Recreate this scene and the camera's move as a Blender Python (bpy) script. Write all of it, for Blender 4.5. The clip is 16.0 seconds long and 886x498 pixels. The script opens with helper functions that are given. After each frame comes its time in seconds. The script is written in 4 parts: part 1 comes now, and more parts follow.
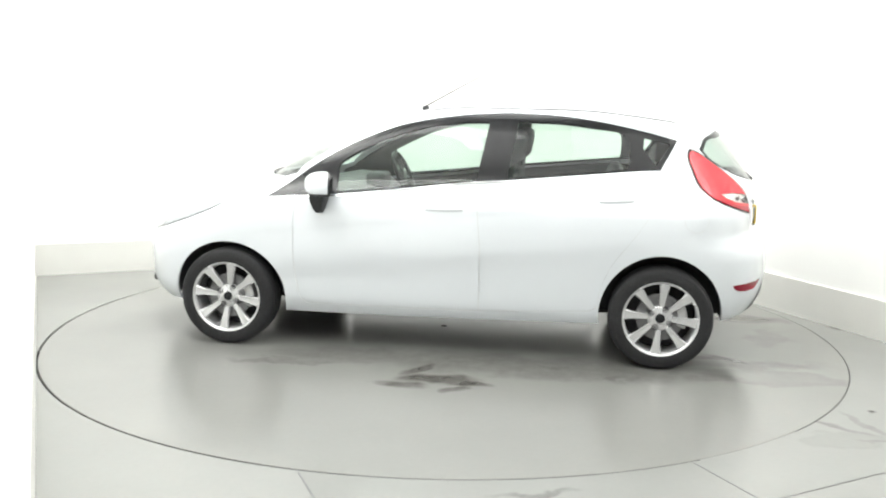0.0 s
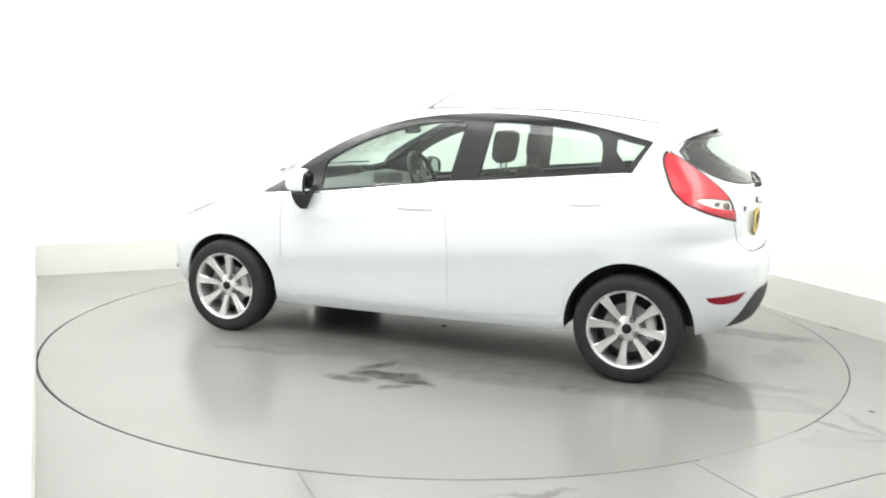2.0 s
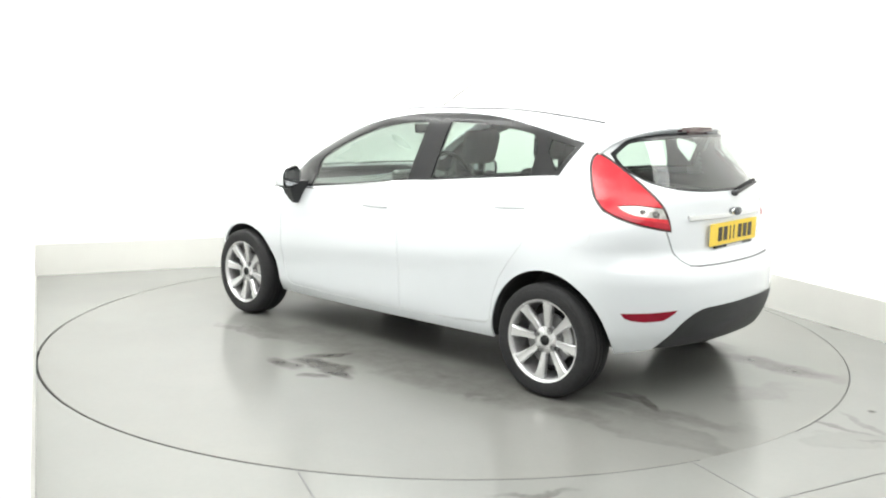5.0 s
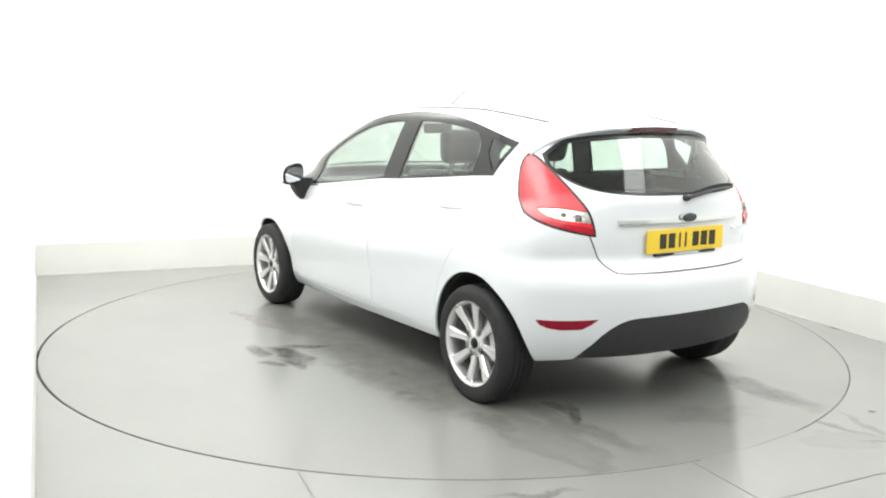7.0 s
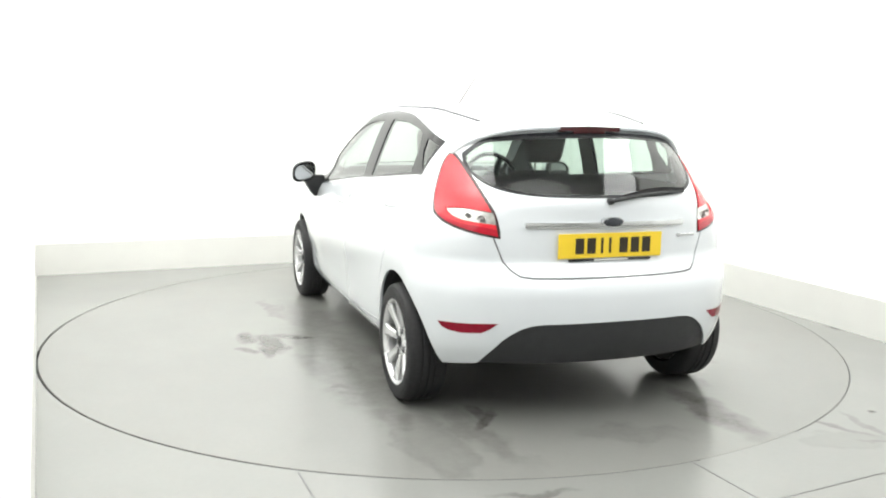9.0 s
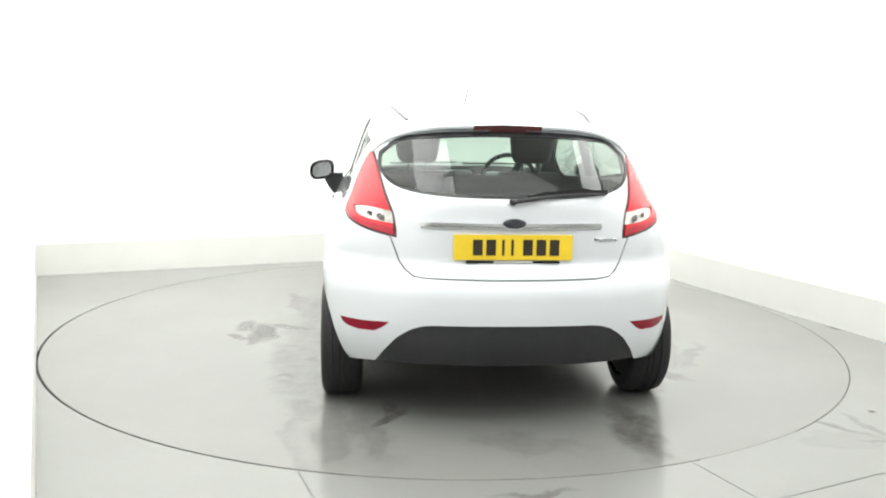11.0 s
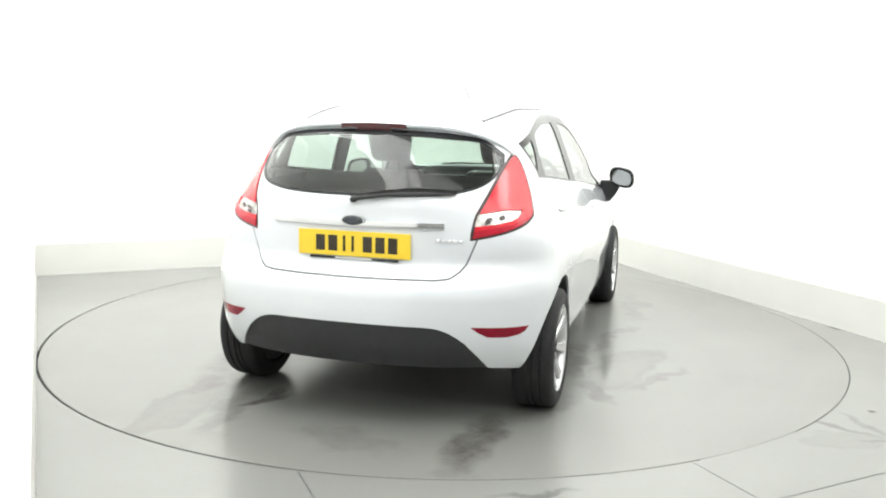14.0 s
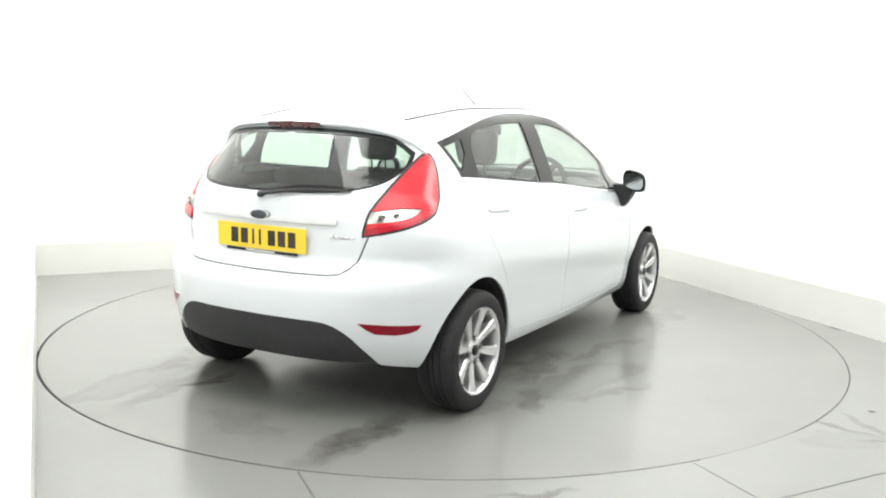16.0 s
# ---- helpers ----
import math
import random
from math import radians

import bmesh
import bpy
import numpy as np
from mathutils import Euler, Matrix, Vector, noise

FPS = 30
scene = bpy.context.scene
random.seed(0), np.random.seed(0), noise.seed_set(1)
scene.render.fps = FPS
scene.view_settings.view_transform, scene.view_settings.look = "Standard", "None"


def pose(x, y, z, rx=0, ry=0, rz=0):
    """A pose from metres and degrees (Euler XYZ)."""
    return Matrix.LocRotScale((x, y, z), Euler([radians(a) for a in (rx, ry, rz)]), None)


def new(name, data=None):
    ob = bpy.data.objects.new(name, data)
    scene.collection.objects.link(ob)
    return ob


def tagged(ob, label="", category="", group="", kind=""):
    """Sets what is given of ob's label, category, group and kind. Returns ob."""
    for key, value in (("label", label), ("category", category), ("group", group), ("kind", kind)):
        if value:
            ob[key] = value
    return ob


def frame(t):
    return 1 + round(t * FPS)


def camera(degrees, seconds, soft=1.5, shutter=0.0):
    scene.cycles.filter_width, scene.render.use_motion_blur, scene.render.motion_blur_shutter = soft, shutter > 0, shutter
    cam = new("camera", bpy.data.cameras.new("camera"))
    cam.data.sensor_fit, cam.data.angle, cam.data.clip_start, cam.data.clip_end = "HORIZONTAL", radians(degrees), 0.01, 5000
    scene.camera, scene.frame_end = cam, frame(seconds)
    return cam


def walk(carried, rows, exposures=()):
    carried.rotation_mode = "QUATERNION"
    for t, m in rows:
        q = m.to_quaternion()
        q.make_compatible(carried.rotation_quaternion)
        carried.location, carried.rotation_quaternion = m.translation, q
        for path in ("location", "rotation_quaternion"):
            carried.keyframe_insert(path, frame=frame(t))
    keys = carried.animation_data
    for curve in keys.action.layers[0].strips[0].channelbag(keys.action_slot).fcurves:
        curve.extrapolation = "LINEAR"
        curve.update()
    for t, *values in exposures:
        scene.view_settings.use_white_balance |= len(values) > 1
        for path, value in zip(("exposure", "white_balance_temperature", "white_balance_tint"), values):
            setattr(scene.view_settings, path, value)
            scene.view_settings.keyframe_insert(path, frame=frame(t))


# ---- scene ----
# The camera stands still; the turntable turns and carries the car.
cam = camera(53.16, 16.0, soft=2.0)
EYE = Vector((0.0, -5.631, 1.4065))
RIGHT = Vector((0.99981358, 0.00561319, 0.01847397))
UP = Vector((-0.01912767, 0.15751971, 0.98733058))
BACK = -Vector((-0.00263206, 0.98749989, -0.15759772))
STAND = Matrix.Translation(EYE) @ Matrix((RIGHT, UP, BACK)).transposed().to_4x4()
walk(cam, [(0.0, STAND), (16.0, STAND)], [(0.0, 0.0), (16.0, 0.0)])


def heading(t):
    """Which way the car's nose points, in degrees, at t seconds."""
    return 171.064 - 6.53246 * t - 0.0452931 * t * t + 0.00123027 * t ** 3


# ---- light ----
world = bpy.data.worlds.new("studio_air")
world.use_nodes = True
world.node_tree.nodes["Background"].inputs[0].default_value = (1, 1, 1, 1)
world.node_tree.nodes["Background"].inputs[1].default_value = 0.0
scene.world = world


def area_lamp(name, m, sx, sy, watts, colour=(0.99, 1.0, 0.972)):
    data = bpy.data.lights.new(name, "AREA")
    data.shape, data.size, data.size_y, data.energy, data.color = "RECTANGLE", sx, sy, watts, colour
    ob = new(name, data)
    ob.matrix_world = m
    return ob


# x, y, length, width, watts, turn: a panel over the turntable, a strip along each white wall, an added fill panel over
# the hall
LIGHTS = [(0.2, 0.0, 2.2, 2.0, 58, 0),
          (-1.62, -1.38, 5.3, 0.9, 112, -65.4), (-0.80, 2.10, 3.9, 0.8, 82, 23.9), (2.28, -0.35, 5.3, 0.9, 104, -67.1),
          # unseen fill panel, added only to brighten the car's tail and the near floor
          (1.45, -4.5, 4.3, 3.4, 125, 0)]


# ---- materials ----
def material(name, colour, rough=0.5, metal=0.0, coat=0.0, vary=0.06, grain=30.0, bump=0.0, bump_scale=200.0, spec=0.5):
    """A painted, plastic, rubber or metal surface with fine and broad variation."""
    mat = bpy.data.materials.new(name)
    mat.use_nodes = True
    nt = mat.node_tree
    b = nt.nodes["Principled BSDF"]
    b.inputs["Roughness"].default_value = rough
    b.inputs["Metallic"].default_value = metal
    b.inputs["Coat Weight"].default_value = coat
    b.inputs["Coat Roughness"].default_value = 0.04
    b.inputs["Specular IOR Level"].default_value = spec
    co = nt.nodes.new("ShaderNodeTexCoord")
    n1, n2 = nt.nodes.new("ShaderNodeTexNoise"), nt.nodes.new("ShaderNodeTexNoise")
    n1.inputs["Scale"].default_value, n2.inputs["Scale"].default_value = grain, grain / 12
    n1.inputs["Detail"].default_value = 4
    add = nt.nodes.new("ShaderNodeMath")
    nt.links.new(co.outputs["Object"], n1.inputs["Vector"])
    nt.links.new(co.outputs["Object"], n2.inputs["Vector"])
    nt.links.new(n1.outputs["Fac"], add.inputs[0])
    nt.links.new(n2.outputs["Fac"], add.inputs[1])
    ramp = nt.nodes.new("ShaderNodeValToRGB")
    for e, s in zip(ramp.color_ramp.elements, (1 - vary, 1 + vary)):
        e.color = (*(min(1.0, c * s) for c in colour), 1)
    mapr = nt.nodes.new("ShaderNodeMapRange")
    mapr.inputs["From Min"].default_value, mapr.inputs["From Max"].default_value = 0.6, 1.4
    nt.links.new(add.outputs[0], mapr.inputs["Value"])
    ramp.color_ramp.elements[0].position, ramp.color_ramp.elements[1].position = 0.0, 1.0
    nt.links.new(mapr.outputs["Result"], ramp.inputs["Fac"])
    nt.links.new(ramp.outputs["Color"], b.inputs["Base Color"])
    rr = nt.nodes.new("ShaderNodeMapRange")
    rr.inputs["To Min"].default_value, rr.inputs["To Max"].default_value = rough * 0.85, min(1.0, rough * 1.15)
    nt.links.new(n2.outputs["Fac"], rr.inputs["Value"])
    nt.links.new(rr.outputs["Result"], b.inputs["Roughness"])
    if bump:
        bp, n3 = nt.nodes.new("ShaderNodeBump"), nt.nodes.new("ShaderNodeTexNoise")
        n3.inputs["Scale"].default_value = bump_scale
        bp.inputs["Strength"].default_value, bp.inputs["Distance"].default_value = bump, 0.002
        nt.links.new(co.outputs["Object"], n3.inputs["Vector"])
        nt.links.new(n3.outputs["Fac"], bp.inputs["Height"])
        nt.links.new(bp.outputs["Normal"], b.inputs["Normal"])
    return mat


def pane_material(name, tint, gloss=0.045):
    """Thin window glass: a tinted see-through sheet with a clear gloss."""
    mat = bpy.data.materials.new(name)
    mat.use_nodes = True
    nt = mat.node_tree
    nt.nodes.remove(nt.nodes["Principled BSDF"])
    out = nt.nodes["Material Output"]
    see, shine, mix, lw = (nt.nodes.new(k) for k in ("ShaderNodeBsdfTransparent", "ShaderNodeBsdfGlossy", "ShaderNodeMixShader", "ShaderNodeLayerWeight"))
    see.inputs["Color"].default_value = (*tint, 1)
    shine.inputs["Roughness"].default_value = 0.02
    lw.inputs["Blend"].default_value = 0.5
    pw, sc = nt.nodes.new("ShaderNodeMath"), nt.nodes.new("ShaderNodeMath")
    pw.operation, pw.inputs[1].default_value = "POWER", 3.0
    sc.operation, sc.inputs[1].default_value, sc.inputs[2].default_value = "MULTIPLY_ADD", 0.90, gloss
    nt.links.new(lw.outputs["Facing"], pw.inputs[0])
    nt.links.new(pw.outputs[0], sc.inputs[0])
    nt.links.new(sc.outputs[0], mix.inputs[0])
    nt.links.new(see.outputs[0], mix.inputs[1])
    nt.links.new(shine.outputs[0], mix.inputs[2])
    nt.links.new(mix.outputs[0], out.inputs["Surface"])
    return mat


def floor_material(name, colour, rough, blots, scale=1.0, films=()):
    """Sealed grey concrete: cloudy, glossy, with a few dark smears of their own shape (x, y, length, width, turn,
    strength, ragged), some of which also hold painted contact shade, and films, smooth spills dried with a darker edge."""
    mat = bpy.data.materials.new(name)
    mat.use_nodes = True
    nt = mat.node_tree
    b = nt.nodes["Principled BSDF"]
    L = nt.links.new

    def node(kind, **ins):
        n = nt.nodes.new("ShaderNode" + kind)
        for k, v in ins.items():
            n.inputs[k].default_value = v
        return n

    def mth(op, a, c):
        n = nt.nodes.new("ShaderNodeMath")
        n.operation = op
        for i, v in enumerate((a, c)):
            if isinstance(v, (int, float)):
                n.inputs[i].default_value = v
            else:
                L(v, n.inputs[i])
        return n.outputs[0]
    co = node("TexCoord")
    cloud, fine = node("TexNoise", Scale=1.1 * scale, Detail=5.0, Roughness=0.6), node("TexNoise", Scale=38.0, Detail=5.0)
    warp, rag = node("TexNoise", Scale=5.0, Detail=4.0), node("TexNoise", Scale=11.0, Detail=5.0, Roughness=0.7)
    for n in (cloud, fine, warp, rag):
        L(co.outputs["Object"], n.inputs["Vector"])
    wv = nt.nodes.new("ShaderNodeVectorMath")
    wv.operation = "SUBTRACT"
    L(warp.outputs["Color"], wv.inputs[0])
    wv.inputs[1].default_value = (0.5, 0.5, 0.5)

    def reach(x, y, ln, wd, turn, ragged):
        """How far out of a ragged ellipse a point lies: 1 on its edge."""
        sc = nt.nodes.new("ShaderNodeVectorMath")
        sc.operation = "SCALE"
        sc.inputs["Scale"].default_value = ragged
        L(wv.outputs[0], sc.inputs[0])
        ad = nt.nodes.new("ShaderNodeVectorMath")
        L(co.outputs["Object"], ad.inputs[0])
        L(sc.outputs[0], ad.inputs[1])
        mp = nt.nodes.new("ShaderNodeMapping")
        mp.vector_type = "TEXTURE"
        mp.inputs["Location"].default_value = (x, y, 0)
        mp.inputs["Rotation"].default_value = (0, 0, radians(turn))
        mp.inputs["Scale"].default_value = (ln, wd, 1)
        L(ad.outputs[0], mp.inputs["Vector"])
        far = nt.nodes.new("ShaderNodeVectorMath")
        far.operation = "LENGTH"
        L(mp.outputs[0], far.inputs[0])
        return far.outputs["Value"]

    def ease(value, a, c, lo, hi):
        r = nt.nodes.new("ShaderNodeMapRange")
        r.interpolation_type = "SMOOTHSTEP"
        for k, v in (("From Min", a), ("From Max", c), ("To Min", lo), ("To Max", hi)):
            r.inputs[k].default_value = v
        L(value, r.inputs["Value"])
        return r.outputs[0]
    dark = film = None
    rg = nt.nodes.new("ShaderNodeMapRange")
    rg.inputs["From Min"].default_value, rg.inputs["From Max"].default_value = 0.30, 0.66
    rg.inputs["To Min"].default_value = 0.45
    L(rag.outputs["Fac"], rg.inputs["Value"])
    for x, y, ln, wd, turn, strong, ragged in blots:
        one = mth("MULTIPLY", ease(reach(x, y, ln, wd, turn, ragged), 1.15, 0.45, 0.0, strong), rg.outputs[0])
        dark = one if dark is None else mth("MAXIMUM", dark, one)
    for x, y, ln, wd, turn, strong, ragged in films:
        far = reach(x, y, ln, wd, turn, ragged)
        inner = ease(far, 1.05, 0.92, 0.0, 1.0)
        film = inner if film is None else mth("MAXIMUM", film, inner)
        edge = mth("MULTIPLY", mth("MULTIPLY", ease(far, 1.2, 0.95, 0.0, strong), ease(far, 0.4, 1.0, 0.6, 1.0)), rg.outputs[0])
        dark = mth("MAXIMUM", dark, edge)
    mixc = node("MixRGB")
    lo, hi = [c * 0.88 for c in colour], [min(1, c * 1.1) for c in colour]
    mixc.inputs[1].default_value, mixc.inputs[2].default_value = (*lo, 1), (*hi, 1)
    cl = mth("ADD", mth("MULTIPLY", cloud.outputs["Fac"], 0.8), mth("MULTIPLY", fine.outputs["Fac"], 0.25))
    L(cl, mixc.inputs[0])
    base = mixc.outputs[0]
    if dark is not None:
        dk = node("MixRGB")
        L(dark, dk.inputs[0])
        L(base, dk.inputs[1])
        dk.inputs[2].default_value = (colour[0] * 0.2, colour[1] * 0.18, colour[2] * 0.17, 1)
        base = dk.outputs[0]
    L(base, b.inputs["Base Color"])
    rr = node("MapRange")
    rr.inputs["To Min"].default_value, rr.inputs["To Max"].default_value = rough * 0.7, rough * 1.3
    L(cloud.outputs["Fac"], rr.inputs["Value"])
    gloss = rr.outputs["Result"]
    if film is not None:
        gloss = mth("MULTIPLY", gloss, mth("SUBTRACT", 1.0, mth("MULTIPLY", film, 0.55)))
    L(gloss, b.inputs["Roughness"])
    bp = node("Bump", Strength=0.12, Distance=0.002)
    L(fine.outputs["Fac"], bp.inputs["Height"])
    L(bp.outputs["Normal"], b.inputs["Normal"])
    return mat


M = {
    "paint": material("white_car_paint", (0.700, 0.730, 0.762), 0.18, coat=1.0, vary=0.01, grain=6),
    "black": material("gloss_black_trim", (0.014, 0.0145, 0.016), 0.22, vary=0.2, grain=20, spec=0.33),
    "plastic": material("grained_black_plastic", (0.030, 0.031, 0.033), 0.55, vary=0.15, bump=0.4, bump_scale=500, spec=0.4),
    "rubber": material("tyre_rubber", (0.021, 0.021, 0.0225), 0.7, vary=0.3, grain=60, bump=0.3, bump_scale=160, spec=0.35),
    "seam": material("dark_seam", (0.16, 0.16, 0.17), 0.8, vary=0.1),
    "shut": material("door_shut_line", (0.60, 0.615, 0.63), 0.7, vary=0.1),
    "liner": material("arch_liner_felt", (0.045, 0.045, 0.047), 0.95, vary=0.3, bump=0.5, bump_scale=120),
    "alloy": material("silver_alloy", (0.70, 0.70, 0.71), 0.28, metal=0.6, vary=0.04, grain=40),
    "brake": material("brake_steel", (0.20, 0.20, 0.205), 0.45, metal=0.8, vary=0.25, grain=25),
    "caliper": material("cast_brake_caliper", (0.55, 0.55, 0.55), 0.45, metal=0.5, vary=0.15, grain=30),
    "boltcup": material("dark_bolt_recess", (0.10, 0.10, 0.105), 0.5, metal=0.5, vary=0.2),
    "chrome": material("chrome", (0.75, 0.76, 0.77), 0.10, metal=1.0, vary=0.02),
    "red": material("red_lens", (0.64, 0.018, 0.033), 0.22, coat=0.35, vary=0.22, grain=26, bump=0.2, bump_scale=90),
    "deepred": material("dark_red_lens", (0.25, 0.006, 0.022), 0.25, coat=0.15, vary=0.25, grain=50, spec=0.25),
    "clear": material("clear_lamp_reflector", (0.66, 0.65, 0.62), 0.16, metal=0.55, vary=0.55, grain=32, bump=0.8, bump_scale=60),
    "headlamp": material("headlamp_lens", (0.36, 0.38, 0.40), 0.10, metal=0.4, coat=1.0, vary=0.3, grain=22),
    "brakered": material("unlit_brake_light", (0.07, 0.006, 0.009), 0.2, coat=0.6, vary=0.2, grain=50),
    "cell": material("bulb_cell", (0.27, 0.265, 0.26), 0.3, metal=0.6, vary=0.3, grain=60),
    "lampseal": material("dark_lamp_seal", (0.045, 0.022, 0.024), 0.35, vary=0.2, grain=40),
    "lowred": material("deep_red_lens", (0.42, 0.008, 0.024), 0.2, coat=0.3, vary=0.2, grain=30),
    "badge": material("dark_enamel_badge", (0.06, 0.065, 0.075), 0.2, metal=0.4, vary=0.4, grain=90),
    "yellow": material("yellow_plate", (0.88, 0.62, 0.035), 0.4, vary=0.04),
    "ink": material("plate_ink", (0.03, 0.022, 0.012), 0.5, vary=0.1),
    "cloth": material("seat_cloth", (0.068, 0.069, 0.072), 0.9, vary=0.2, grain=70, bump=0.5, bump_scale=300),
    "dash": material("dashboard_plastic", (0.058, 0.060, 0.062), 0.6, vary=0.15, bump=0.3, bump_scale=300),
    "lining": material("pale_headlining", (0.40, 0.40, 0.385), 0.95, vary=0.06, bump=0.3, bump_scale=400),
    "mirror": material("mirror_glass", (0.46, 0.47, 0.48), 0.03, metal=1.0, vary=0.01),
    "wall": material("white_wall_paint", (0.90, 0.90, 0.885), 0.75, vary=0.012, grain=3, bump=0.1, bump_scale=60),
    "kick": material("off_white_kickboard", (0.70, 0.695, 0.665), 0.55, vary=0.03, grain=5, bump=0.1, bump_scale=40),
    "entry": material("unseen_hall_grey", (0.62, 0.62, 0.605), 0.8, vary=0.05, grain=3),
    "pit": material("turntable_pit", (0.03, 0.03, 0.03), 0.9, vary=0.2),
    "steelrim": material("turntable_edge_steel", (0.13, 0.13, 0.13), 0.5, metal=0.7, vary=0.2),
    "diffuser": material("lamp_housing", (0.8, 0.8, 0.8), 0.6, vary=0.02),
    "side_glass": pane_material("green_tinted_side_glass", (0.715, 0.805, 0.75)),
    "rear_glass": pane_material("tinted_rear_glass", (0.70, 0.79, 0.74)),
}
M["table"] = floor_material("turntable_floor", (0.221, 0.222, 0.209), 0.21, [
    (-0.15, 1.14, 0.25, 0.09, 6, 1.0, 0.18), (-0.33, 1.18, 0.12, 0.05, 0, 1.0, 0.14), (-0.03, 0.98, 0.06, 0.17, -25, 0.9, 0.16), (0.02, 1.26, 0.16, 0.06, -10, 0.8, 0.2), (-0.26, 1.28, 0.10, 0.05, 30, 0.8, 0.2),
    (-1.58, 0.80, 0.22, 0.10, 15, 0.42, 0.2), (-1.72, 0.40, 0.17, 0.04, -32, 0.85, 0.15), (-1.10, 0.90, 0.16, 0.05, 30, 0.5, 0.3), (-0.75, 0.82, 0.10, 0.04, -20, 0.55, 0.25),
    (-1.05, 0.78, 0.40, 0.10, 10, 0.42, 0.25), (-1.90, -0.69, 0.44, 0.13, -3, 0.72, 0.22), (-1.62, 0.40, 0.14, 0.05, 12, 0.55, 0.2),
    (-0.48, -0.88, 0.42, 0.13, 8, 0.50, 0.4), (0.05, -1.08, 0.45, 0.07, -10, 0.30, 0.4), (-1.05, -1.12, 0.20, 0.08, 25, 0.42, 0.3), (-0.72, -1.40, 0.32, 0.05, -28, 0.28, 0.25),
    # the two bands at y 0.80 paint the car's contact shade together with dirt
    (0.75, 1.0, 0.40, 0.06, 5, 0.35, 0.4), (-0.70, 0.80, 1.20, 0.24, 3, 0.40, 0.3), (0.35, 0.80, 0.7, 0.20, 4, 0.36, 0.3), (-1.85, 0.50, 0.5, 0.12, 8, 0.36, 0.35),
    (-2.05, -0.15, 0.30, 0.12, 70, 0.20, 0.4), (-1.45, -0.85, 0.45, 0.12, -25, 0.25, 0.4), (1.0, -1.15, 0.5, 0.10, 6, 0.18, 0.4)],
    films=[(-1.92, 0.73, 0.38, 0.13, 2, 0.26, 0.20), (-0.62, -1.21, 0.50, 0.15, -16, 0.20, 0.30)])
M["floor"] = floor_material("studio_floor", (0.232, 0.235, 0.223), 0.20, [
    (2.60, 0.13, 0.06, 0.02, -60, 0.9, 0.05), (2.70, 0.10, 0.05, 0.012, 20, 0.8, 0.05),
    (1.80, -1.75, 0.22, 0.03, -35, 0.45, 0.2), (1.95, -1.72, 0.03, 0.22, 20, 0.35, 0.2), (2.07, -1.53, 0.022, 0.022, 0, 1.0, 0.03),
    (2.0, -1.95, 0.25, 0.02, -20, 0.4, 0.2), (0.36, -2.53, 0.18, 0.04, 4, 0.55, 0.25), (0.1, -2.75, 0.3, 0.06, 8, 0.3, 0.3)],
    films=[(1.78, -1.92, 0.20, 0.10, 15, 0.15, 0.25), (2.12, -1.83, 0.18, 0.07, 30, 0.14, 0.25)])
# ---- mesh helpers ----
def part(name, bm, mat, parent, label="", smooth=True):
    """Links a bmesh as one mesh object under a thing or a part."""
    me = bpy.data.meshes.new(name)
    bm.to_mesh(me)
    bm.free()
    for p in me.polygons:
        p.use_smooth = smooth
    if smooth:
        me.set_sharp_from_angle(angle=radians(38))
    me.materials.append(mat)
    ob = new(name, me)
    if parent is not None:
        ob.parent = parent
    return tagged(ob, label)


def box(bm, x0, x1, y0, y1, z0, z1, bevel=0.0, seg=2):
    vs = [bm.verts.new((x, y, z)) for x in (x0, x1) for y in (y0, y1) for z in (z0, z1)]
    fs = [bm.faces.new([vs[i] for i in f]) for f in ((0, 1, 3, 2), (4, 6, 7, 5), (0, 4, 5, 1), (2, 3, 7, 6), (0, 2, 6, 4), (1, 5, 7, 3))]
    if bevel:
        es = {e for f in fs for e in f.edges}
        bmesh.ops.bevel(bm, geom=list(es), offset=bevel, segments=seg, affect="EDGES", profile=0.5)
    return bm


def boxed(*a, **k):
    return box(bmesh.new(), *a, **k)


def lathe(bm, profile, n, axis="y", cut=None):
    """Turns a profile of (radius, along) round an axis."""
    rings = []
    for i in range(n):
        a = 2 * math.pi * i / n
        rings.append([bm.verts.new((r * math.cos(a), s, r * math.sin(a)) if axis == "y" else (r * math.cos(a), r * math.sin(a), s)) for r, s in profile])
    for i in range(n):
        p, q = rings[i], rings[(i + 1) % n]
        for j in range(len(profile) - 1):
            bm.faces.new((p[j], p[j + 1], q[j + 1], q[j]))
    return bm


def prism(bm, outline, z0, z1):
    """A straight prism over a plan outline."""
    a = [bm.verts.new((x, y, z0)) for x, y in outline]
    b = [bm.verts.new((x, y, z1)) for x, y in outline]
    n = len(outline)
    for i in range(n):
        bm.faces.new((a[i], a[(i + 1) % n], b[(i + 1) % n], b[i]))
    bm.faces.new(b)
    bm.faces.new(a[::-1])
    return bm


